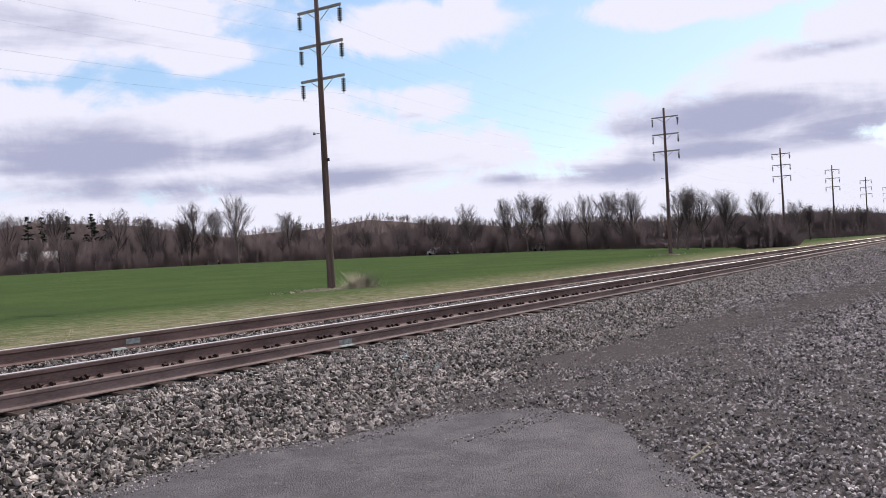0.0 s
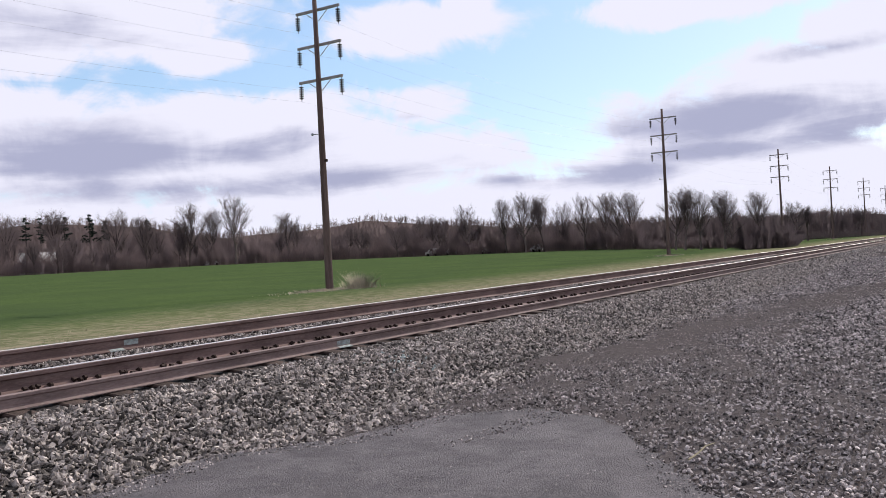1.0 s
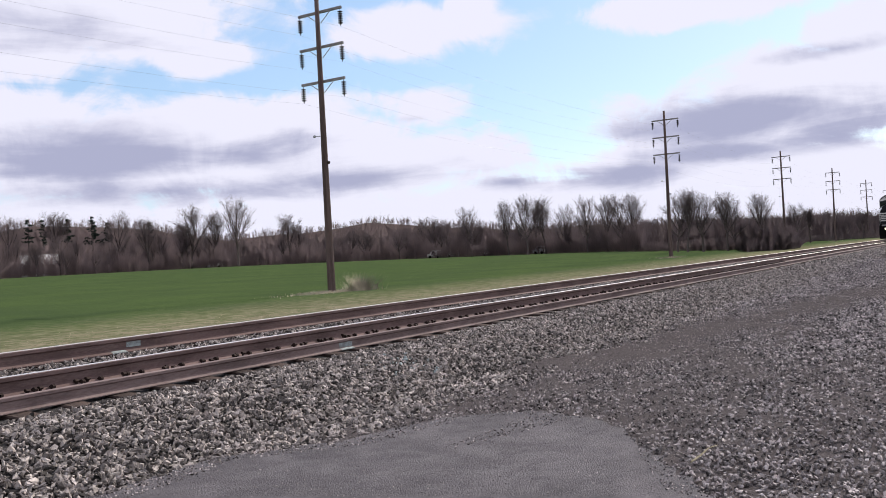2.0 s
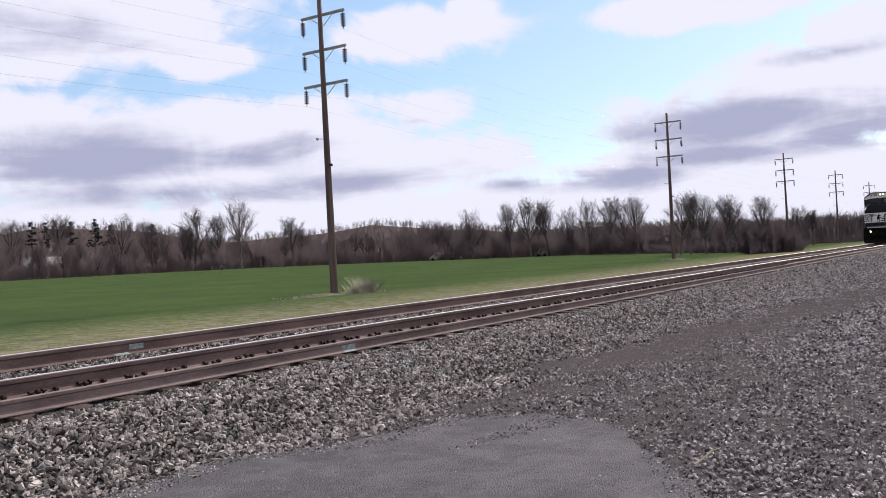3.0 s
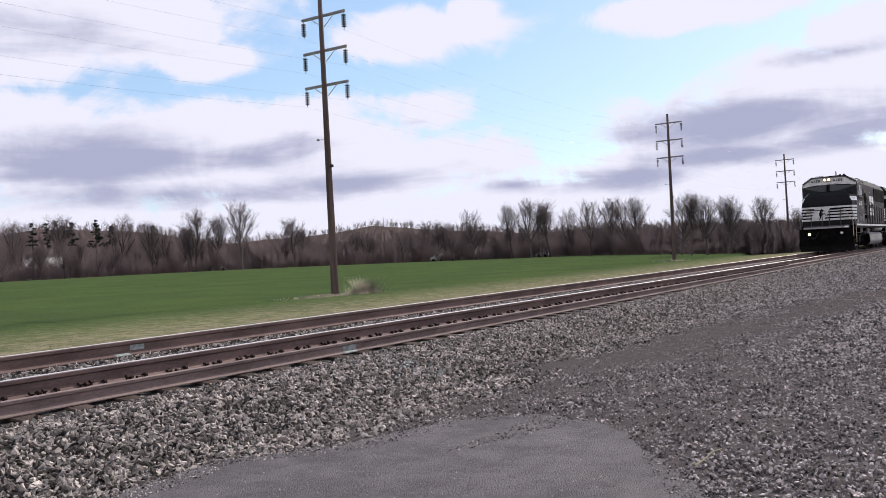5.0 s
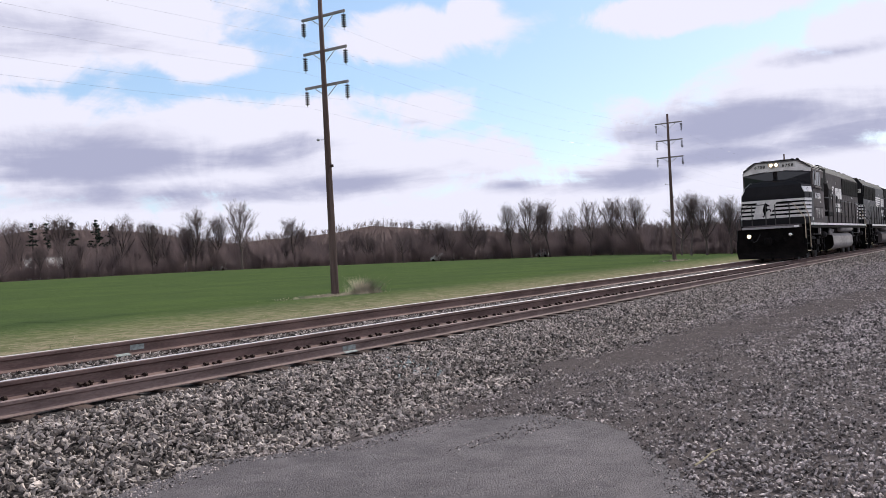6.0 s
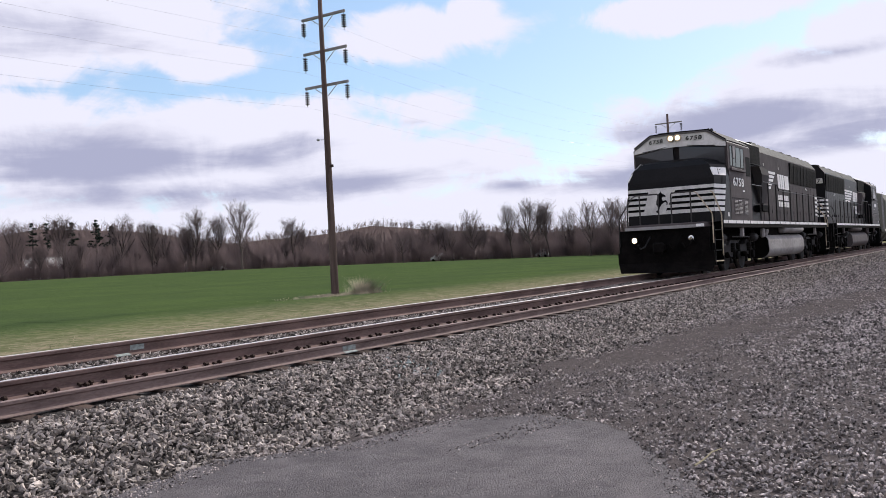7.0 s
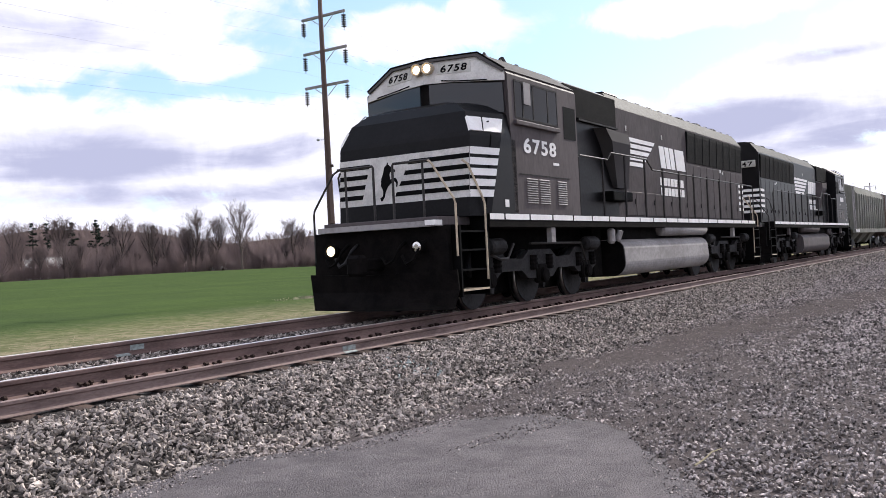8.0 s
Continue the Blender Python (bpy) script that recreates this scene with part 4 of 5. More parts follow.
        box(bm, 4.42, 4.98, min(s * 1.52, s * 1.536), max(s * 1.52, s * 1.536), 3.14, 3.78)
        P("cab_vent", bm, "ink", cab)
        for xa, xb in ((2.72, 3.14), (3.24, 3.66), (4.02, 4.42)):
            for k in range(11):
                bm = bmesh.new()
                z = 1.84 + k * 0.043
                prism(bm, [(min(s * 1.53, s * 1.548), z), (max(s * 1.53, s * 1.548), z), (s * 1.531, z + 0.02)], "x", xa, xb)
                P("louvre", bm, "tank", cab)
        bm = bmesh.new()
        box(bm, 2.45, 4.6, min(s * 1.531, s * 1.538), max(s * 1.531, s * 1.538), 2.345, 2.365)
        P("drip_rail", bm, "truck", cab)
        place = Matrix.Translation((2.66 if s < 0 else 4.02, s * 1.534, 2.755)) @ (NEAR if s < 0 else FARS)
        if side_bars:
            bm = bmesh.new()
            box(bm, 2.75, 3.85, min(s * 1.531, s * 1.536), max(s * 1.531, s * 1.536), 2.78, 3.0)
            P("number_bar", bm, "stripe", cab)
        else:
            lettering("road_number", number, 0.365, M["stripe"], cab, place, 1.35, 0.010)
        bm = bmesh.new()
        box(bm, 3.86, 4.12, min(s * 1.531, s * 1.536), max(s * 1.531, s * 1.536), 2.585, 2.635)
        P("class_mark", bm, "stripe", cab)
        bm = bmesh.new()
        box(bm, 1.86, 2.0, min(s * 1.531, s * 1.536), max(s * 1.531, s * 1.536), 1.75, 1.88)
        P("class_mark", bm, "stripe", cab)
    bm = bmesh.new()
    tube(bm, [(peak(y, z) - 0.06, y, z) for y, z in ((-1.50, 4.19), (-0.95, 4.565), (0, 4.565), (0.95, 4.565), (1.50, 4.19))], 0.018, 6)
    P("roof_edge", bm, "ink", cab)
    for ya, yb, za, zb in ((1.40, 1.05, 4.33, 4.55), (0.75, 0.30, 4.60, 4.60)):
        bm = bmesh.new()
        tube(bm, [(2.4, ya, za - 0.06), (2.4, ya, za + 0.03), (2.4, yb, zb + 0.03), (2.4, yb, zb - 0.06)], 0.013, 6)
        P("roof_grab_iron", bm, "rod", cab)
    # roof gear
    for x, y in ((2.6, -0.85), (2.9, -0.4), (3.3, -0.8), (3.5, 0.2)):
        bm = bmesh.new()
        lathe(bm, [(0.06, 0), (0.06, 0.05), (0.02, 0.12)], pose(x, y, 4.53), 8)
        P("antenna", bm, "rod", cab)
    bm = bmesh.new()
    for k, dy in enumerate((-0.12, 0.0, 0.12)):
        lathe(bm, [(0.025, 0), (0.03, 0.25), (0.075, 0.42)], pose(4.0, -0.55 + dy, 4.62, 0, -80 + 160 * (k % 2)), 8)
    tube(bm, [(4.0, -0.70, 4.57), (4.0, -0.40, 4.57)], 0.03, 6)
    P("horn", bm, "rod", cab)
    # ---- long hood
    hs = lambda x, w, z, t: [(x, -w, 1.64), (x, -w, z), (x, -w + 0.28, t), (x, w - 0.28, t), (x, w, z), (x, w, 1.64)]
    bm = bmesh.new()
    loft(bm, [hs(5.05, 1.10, 4.43, 4.60), hs(8.3, 1.10, 4.43, 4.60)])
    hood = P("fore_hood", bm, "black")
    bm = bmesh.new()
    loft(bm, [hs(8.3, 1.10, 4.27, 4.65), hs(13.75, 1.10, 4.27, 4.65), ])
    long_hood = P("long_hood", bm, "hoodpaint", None, "dusty black long hood")
    bm = bmesh.new()
    loft(bm, [hs(13.75, 1.10, 4.26, 4.64), hs(20.15, 1.10, 4.26, 4.64)])
    rear_hood = P("rear_hood", bm, "hoodpaint")
    # added dark sheets over the hood that tone down its sunlit top
    for x0, x1, ze, zt in ((8.31, 13.745, 4.27, 4.65), (13.755, 20.14, 4.26, 4.64)):
        bm = bmesh.new()
        loft(bm, [[(x, -1.09, ze + 0.02), (x, -0.815, zt + 0.008), (x, 0.815, zt + 0.008), (x, 1.09, ze + 0.02), (x, 0.80, zt - 0.02), (x, -0.80, zt - 0.02)] for x in (x0, x1)])
        P("hood_roof", bm, "truck", long_hood if x0 < 13 else rear_hood)
    for s in (-1, 1):
        Y = lambda a, b: sorted((s * a, s * b))
        bm = bmesh.new()
        box(bm, 5.35, 8.24, *Y(1.05, 1.15), 3.76, 4.44, 0.02)
        g = P("brake_grille", bm, "grille", hood, "dark dynamic brake grille")
        bm = bmesh.new()
        box(bm, 6.0, 8.28, *Y(1.05, 1.18), 3.72, 3.76)
        P("grille_ledge", bm, "truck", g)
        # air intake flare
        bm = bmesh.new()
        loft(bm, [[(6.95, s * 1.05, 3.66), (6.95, s * 1.40, 3.62), (8.35, s * 1.40, 3.58), (8.35, s * 1.05, 3.66)],
                  [(7.25, s * 1.05, 3.35), (7.25, s * 1.42, 3.35), (8.40, s * 1.42, 3.35), (8.40, s * 1.05, 3.35)],
                  [(8.0, s * 1.05, 2.34), (8.0, s * 1.20, 2.34), (8.72, s * 1.20, 2.34), (8.72, s * 1.05, 2.34)]])
        P("air_intake", bm, "roofgrey", hood, "grey tapered intake housing")
        bm = bmesh.new()
        box(bm, 7.3, 8.5, *Y(1.08, 1.38), 2.02, 2.24, 0.02)
        P("filter_box", bm, "ink", hood)
        # hood doors
        x = 8.75
        while x < 19.6:
            bm = bmesh.new()
            box(bm, x + 0.015, x + 0.685, *Y(1.095, 1.115), 1.72, 3.26 if x > 13.6 else 2.30, 0.006)
            d = P("hood_door", bm, "hoodpaint", long_hood if x < 13.6 else rear_hood)
            bm = bmesh.new()
            box(bm, x + 0.60, x + 0.63, *Y(1.115, 1.135), 2.0, 2.12)
            P("latch", bm, "truck", d)
            x += 0.70
        for xa in (8.95, 11.6):
            bm = bmesh.new()
            box(bm, xa, xa + 0.06, *Y(1.1, 1.112), 3.78, 3.9)
            P("hood_latch", bm, "cream", long_hood)
        # radiators
        bm = bmesh.new()
        prism(bm, [(s * 1.05, 3.32), (s * 1.115, 3.32), (s * 1.15, 4.10), (s * 1.14, 4.20), (s * 1.05, 4.22)], "x", 13.78, 20.0)
        r = P("radiator_grille", bm, "grille", rear_hood, "black flared radiator grille")
        for k in range(9):
            bm = bmesh.new()
            xx = 13.8 + k * 0.77
            prism(bm, [(s * 1.10, 3.32), (s * 1.122, 3.32), (s * 1.157, 4.10), (s * 1.147, 4.205), (s * 1.1, 4.21)], "x", xx, xx + 0.035)
            P("grille_rib", bm, "grille", r)
        bm = bmesh.new()
        box(bm, 17.2, 17.32, *Y(1.1, 1.125), 3.18, 3.27)
        box(bm, 17.5, 17.58, *Y(1.1, 1.125), 3.14, 3.22)
        P("sight_glass", bm, "stripe", rear_hood)
        # railroad mark as plain shapes: bars, slanted blocks, two lines
        for k in range(5):
            bm = bmesh.new()
            z = 3.64 - k * 0.15
            xa, xb = 8.12 + 0.04 * k, 11.05 - 0.22 * k
            if s > 0:
                xa, xb = 21.6 - xb, 21.6 - xa
            prism(bm, [(xa, z), (xb, z), (xb - 0.12 * s * -1, z - 0.10), (xa, z - 0.10)], "y", *Y(1.101, 1.106))
            P("mark_bar", bm, "stripe", long_hood)
        for x, w in ((11.35, 0.40), (11.81, 0.34), (12.21, 0.34), (12.67, 0.80)):
            bm = bmesh.new()
            if s > 0:
                x = 21.6 - x - w
            prism(bm, [(x, 3.60), (x + w, 3.60), (x + w + 0.16, 3.02), (x + 0.16, 3.02)], "y", *Y(1.101, 1.106))
            P("mark_block", bm, "stripe", long_hood)
        for z in (2.55, 2.28):
            for k in range(7):
                bm = bmesh.new()
                x = 11.36 + k * 0.295
                if s > 0:
                    x = 21.6 - x - 0.24
                box(bm, x, x + 0.24, *Y(1.101, 1.106) if z > 2.3 else Y(1.116, 1.121), z, z + 0.21)
                P("mark_line", bm, "stripe", long_hood)
        # side handrail with posts
        bm = bmesh.new()
        tube(bm, [(5.12, s * 1.50, 1.66), (5.12, s * 1.50, 2.84), (5.2, s * 1.50, 2.88), (6.7, s * 1.50, 2.88), (6.9, s * 1.50, 3.05), (9.2, s * 1.50, 3.05), (9.6, s * 1.5, 2.82), (19.7, s * 1.50, 2.82), (19.85, s * 1.50, 2.7), (19.85, s * 1.50, 1.66)], 0.02, 6)
        rail = P("side_handrail", bm, "rod")
        for k in range(10):
            x = 6.4 + 1.32 * k
            bm = bmesh.new()
            tube(bm, [(x, s * 1.50, 1.64), (x, s * 1.50, 2.88 if x < 6.8 or x > 9.6 else 3.04)], 0.027, 6)
            P("post", bm, "rod", rail)
        # tank and air reservoirs
        bm = bmesh.new()
        lathe(bm, [(0.10, 10.35), (0.165, 10.40), (0.165, 14.05), (0.10, 14.12)], Matrix.Translation((0, s * 1.36, 1.36)) @ pose(0, 0, 0, 0, 90), 16)
        P("air_reservoir", bm, "tank", None, "dusty grey air reservoir", True)
        bm = bmesh.new()
        lathe(bm, [(0.05, 0), (0.09, 0.05), (0.09, 0.3), (0.04, 0.34)], pose(6.95, s * 1.40, 1.05), 10)
        lathe(bm, [(0.04, 0), (0.07, 0.05), (0.07, 0.25)], pose(7.25, s * 1.42, 1.1, 20), 10)
        P("air_filter", bm, "tank", frame_ob)
    bm = bmesh.new()
    pr = []
    for cx, cz, a0 in ((-1.17, 0.62, 180), (1.17, 0.62, 270), (1.21, 0.88, 0), (-1.21, 0.88, 90)):
        rr = 0.32 if cz < 0.7 else 0.26
        pr += [(cx + rr * math.cos(radians(a0 + 10 * k)), cz + rr * math.sin(radians(a0 + 10 * k))) for k in range(10)]
    prism(bm, pr, "x", 7.55, 14.2)
    tk = P("fuel_tank", bm, "tank", None, "dusty grey fuel tank")
    bm = bmesh.new()
    prism(bm, [(y * 0.99, z * 0.98 + 0.01) for y, z in pr], "x", 7.50, 7.56)
    P("tank_end", bm, "grime", tk)
    for xa in (6.72, 14.25):
        bm = bmesh.new()
        box(bm, xa, xa + 0.5, -1.05, 1.05, 0.34, 1.42, 0.02)
        P("equipment_box", bm, "grime", frame_ob)
    bm = bmesh.new()
    box(bm, 7.6, 14.1, -1.25, 1.25, 1.12, 1.42)
    P("tank_saddle", bm, "grime", tk)
    # roof fans, stack, ladder irons
    for x in (15.1, 16.9, 18.7):
        bm = bmesh.new()
        lathe(bm, [(0.62, 0), (0.66, 0.10), (0.60, 0.16), (0.1, 0.17)], pose(x, 0, 4.64), 24)
        P("radiator_fan", bm, "grime", rear_hood)
    for x in (6.6, 7.7):
        bm = bmesh.new()
        lathe(bm, [(0.5, 0), (0.54, 0.10), (0.1, 0.14)], pose(x, 0, 4.60), 20)
        P("brake_fan", bm, "grime", hood)
    bm = bmesh.new()
    box(bm, 9.6, 10.5, -0.3, 0.3, 4.65, 4.79, 0.02)
    P("exhaust_stack", bm, "grime", long_hood)
    bm = bmesh.new()
    box(bm, 8.35, 9.3, -0.82, 0.82, 4.65, 4.70, 0.02)
    P("roof_hatch", bm, "black", long_hood)
    for x in np.arange(9.0, 20.0, 0.9):
        bm = bmesh.new()
        tube(bm, [(x, -0.72, 4.64), (x, -0.72, 4.71), (x + 0.3, -0.72, 4.71), (x + 0.3, -0.72, 4.64)], 0.012, 5)
        P("lift_eye", bm, "tank", long_hood)
    # rear end: stripes, number boards, lamps
    bm = bmesh.new()
    for k in range(5):
        z = 2.0 + k * 0.20
        bm = bmesh.new()
        box(bm, 20.151, 20.156, -1.08, 1.08, z, z + 0.10)
        P("end_stripe", bm, "stripe", rear_hood)
        for s in (-1, 1):
            bm = bmesh.new()
            box(bm, 19.50, 20.1, min(s * 1.116, s * 1.12), max(s * 1.116, s * 1.12), z, z + 0.10)
            P("end_stripe", bm, "stripe", rear_hood)
    for s in (-1, 1):
        bm = bmesh.new()
        box(bm, 20.15, 20.22, min(s * 0.35, s * 1.0), max(s * 0.35, s * 1.0), 3.72, 3.98, 0.02)
        b = P("number_board", bm, "board", rear_hood)
        lettering("road_number", rear_number, 0.24, M["ink"], b, Matrix.Translation((20.223, 0.50 if s > 0 else -0.90, 3.76)) @ REAR, 0.4, 0.004)
    bm = bmesh.new()
    for s in (-1, 1):
        lathe(bm, [(0.10, 0), (0.11, 0.06), (0.09, 0.07)], pose(20.15, s * 0.12, 4.1, 0, 90), 14)
    P("rear_headlight", bm, "reflector", rear_hood)
    for x0 in (1.75, 14.95):
        build_truck(loco, x0, sign)
    return loco


def build_hopper(mat, label):
    """Covered hopper car, 15.6 m over the sills; x from 0."""
    car = thing("hopper_car", label, "freight car", group="hopper cars behind the locomotives")
    P = lambda name, bm, mt, parent=None, lb="": part(name, bm, mt, parent or car, lb)
    bm = bmesh.new()
    sec = lambda x: [(x, -1.5, 1.30), (x, -1.55, 2.2), (x, -1.55, 3.4), (x, -1.4, 3.85), (x, -0.6, 4.08), (x, 0.6, 4.08), (x, 1.4, 3.85), (x, 1.55, 3.4), (x, 1.55, 2.2), (x, 1.5, 1.30)]
    loft(bm, [sec(1.0), sec(14.6)])
    body = P("body", bm, mat)
    for s in (-1, 1):
        for k in range(14):
            bm = bmesh.new()
            x = 1.02 + k * 1.04
            y0, y1 = sorted((s * 1.50, s * 1.60))
            box(bm, x, x + 0.07, y0, y1, 1.34, 3.44)
            P("side_post", bm, mat, body)
        bm = bmesh.new()
        box(bm, 0.0, 15.6, min(s * 1.40, s * 1.58), max(s * 1.40, s * 1.58), 1.10, 1.34, 0.01)
        P("side_sill", bm, mat)
        bm = bmesh.new()
        for x in (0.15, 0.75, 14.85, 15.45):
            tube(bm, [(x, s * 1.5, 1.2), (x, s * 1.45, 3.85)], 0.03, 6)
        for k in range(8):
            z = 1.5 + 0.35 * k
            tube(bm, [(0.15, s * 1.5, z), (0.75, s * 1.5, z)], 0.015, 4)
            tube(bm, [(14.85, s * 1.5, z), (15.45, s * 1.5, z)], 0.015, 4)
        P("ladder", bm, M["tank"])
        for k in range(4):
            bm = bmesh.new()
            x = 0.05 + 0.4 * k
            box(bm, x, x + 0.2, min(s * 1.581, s * 1.586), max(s * 1.581, s * 1.586), 1.14, 1.30)
            P("reflector_strip", bm, M["stripe"])
    for k in range(3):
        bm = bmesh.new()
        x = 2.3 + k * 3.9
        loft(bm, [[(x, -1.3, 1.3), (x + 3.3, -1.3, 1.3), (x + 3.3, 1.3, 1.3), (x, 1.3, 1.3)], [(x + 1.2, -0.6, 0.45), (x + 2.1, -0.6, 0.45), (x + 2.1, 0.6, 0.45), (x + 1.2, 0.6, 0.45)]])
        P("hopper_bay", bm, mat)
    bm = bmesh.new()
    box(bm, 1.0, 14.6, -0.7, 0.7, 4.09, 4.14)
    P("roof_walk", bm, M["tank"])
    bm = bmesh.new()
    box(bm, -0.5, 16.1, -0.15, 0.15, 0.78, 1.08, 0.02)
    P("draft_sill", bm, M["grime"])
    for xc in (1.7, 13.9):
        for dx in (-0.85, 0.85):
            w = build_wheelset(car, xc + dx, 0.42, -1)
        for s in (-1, 1):
            bm = bmesh.new()
            prism(bm, [(xc - 1.15, 0.52), (xc - 0.5, 0.72), (xc + 0.5, 0.72), (xc + 1.15, 0.52), (xc + 1.1, 0.34), (xc + 0.6, 0.36), (xc + 0.3, 0.22), (xc - 0.3, 0.22), (xc - 0.6, 0.36), (xc - 1.1, 0.34)], "y", *sorted((s * 0.95, s * 1.10)))
            P("side_frame", bm, M["truck"])
    return car


lead = build_loco("6758", "58", False, -1)
trail = build_loco("47", "47", True, 1)
tagged(trail, "black diesel locomotive coupled long hood first behind the leading one")
TRAIN.append((lead, pose(0, 0, 0)))
TRAIN.append((trail, pose(22.0 + 20.9, 0, 0, 0, 0, 180)))
x = 44.1
for mat, lab in ((M["hopper"], "grey-green covered hopper car with ribbed sides"), (M["hopper_rust"], "rust-stained brown covered hopper car with ribbed sides"), (M["hopper"], "grey-green covered hopper car with ribbed sides")):
    TRAIN.append((build_hopper(mat, lab), pose(x, 0, 0)))
    x += 17.0

# ---------------------------------------------------------------- trees and woods


def polar(az, d):
    a = radians(az)
    return d * math.cos(a), d * math.sin(a) - 8


def grow(rnd, height, spread, fork_at):
    """Segments (start, end, r0, r1, level) of a bare broadleaf tree: a trunk that forks into rising limbs, which feather out into a domed crown of twigs."""
    segs = []

    def limb(p, d, length, r, lv):
        n = (4, 6, 4, 3, 2)[lv]
        for k in range(n):
            q = p + d * (length / n)
            r2 = r * (1 - 0.8 / n)
            segs.append((p, q, r, r2, lv))
            p, r = q, r2
            d = (d + Vector((rnd.gauss(0, 0.07), rnd.gauss(0, 0.07), 0.06 if lv < 3 else 0.0))).normalized()
            if lv == 4 or (lv <= 1 and k < 1):
                continue
            for _ in range((0, 2, 2, 3)[lv]):
                a = rnd.uniform(0, math.tau)
                side = Vector((math.cos(a), math.sin(a), rnd.uniform(-0.2, 0.5)))
                turn = (d * rnd.uniform(0.8, 1.3) + side * rnd.uniform(0.45, 0.9)).normalized()
                reach = length * (0.0, rnd.uniform(0.30, 0.48) * (1.15 - 0.5 * k / n), rnd.uniform(0.40, 0.62), rnd.uniform(0.45, 0.8))[lv]
                limb(q, turn, reach, r2 * rnd.uniform(0.45, 0.62), lv + 1)
    stem = height * 0.60
    limb(Vector((0, 0, -0.3)), Vector((rnd.gauss(0, 0.03), rnd.gauss(0, 0.03), 1)).normalized(), stem + 0.3, height * 0.021, 0)
    axis = [s[1] for s in segs]
    n = 11
    for k in range(n):
        u = k / (n - 1)
        z = height * fork_at + (stem - height * fork_at) * u
        p = min(axis, key=lambda q: abs(q.z - z))
        a = k * 2.4 + rnd.uniform(-0.4, 0.4)
        out = spread * (1.25 - 0.95 * u) * rnd.uniform(0.75, 1.1)
        limb(Vector((p.x * z / max(p.z, 0.1), p.y * z / max(p.z, 0.1), z)), Vector((math.cos(a) * out, math.sin(a) * out, 1)).normalized(), height * (0.40 + 0.06 * math.sin(math.pi * u)), height * 0.0105 * (1 - 0.35 * u), 1)
    k = height / max(s[1].z for s in segs)
    return [(a * k, b * k, r0, r1, lv) for a, b, r0, r1, lv in segs]


def seg_mesh(name, segs, mat, sides, least, rnd=None):
    V, F = [], []
    for a, b, r0, r1, lv in segs:
        d = (b - a).normalized()
        u = d.cross(Vector((0.3, 0.2, 1)) if abs(d.z) < 0.9 else Vector((1, 0, 0))).normalized()
        w = d.cross(u)
        i = len(V)
        if lv > 2:
            g = rnd.uniform(0, math.tau)
            s = (u * math.cos(g) + w * math.sin(g)) * max(r0 * 0.5, 0.0075)
            V += [a - s, a + s, b]
            F.append((i, i + 1, i + 2))
            continue
        for p, r in ((a, max(r0, least)), (b, max(r1, least * 0.7))):
            for k in range(sides):
                c, s = math.cos(k * math.tau / sides), math.sin(k * math.tau / sides)
                V.append(p + (u * c + w * s) * r)
        for k in range(sides):
            F.append((i + k, i + (k + 1) % sides, i + sides + (k + 1) % sides, i + sides + k))
    me = bpy.data.meshes.new(name)
    me.from_pydata(V, [], F)
    me.materials.append(mat)
    return me


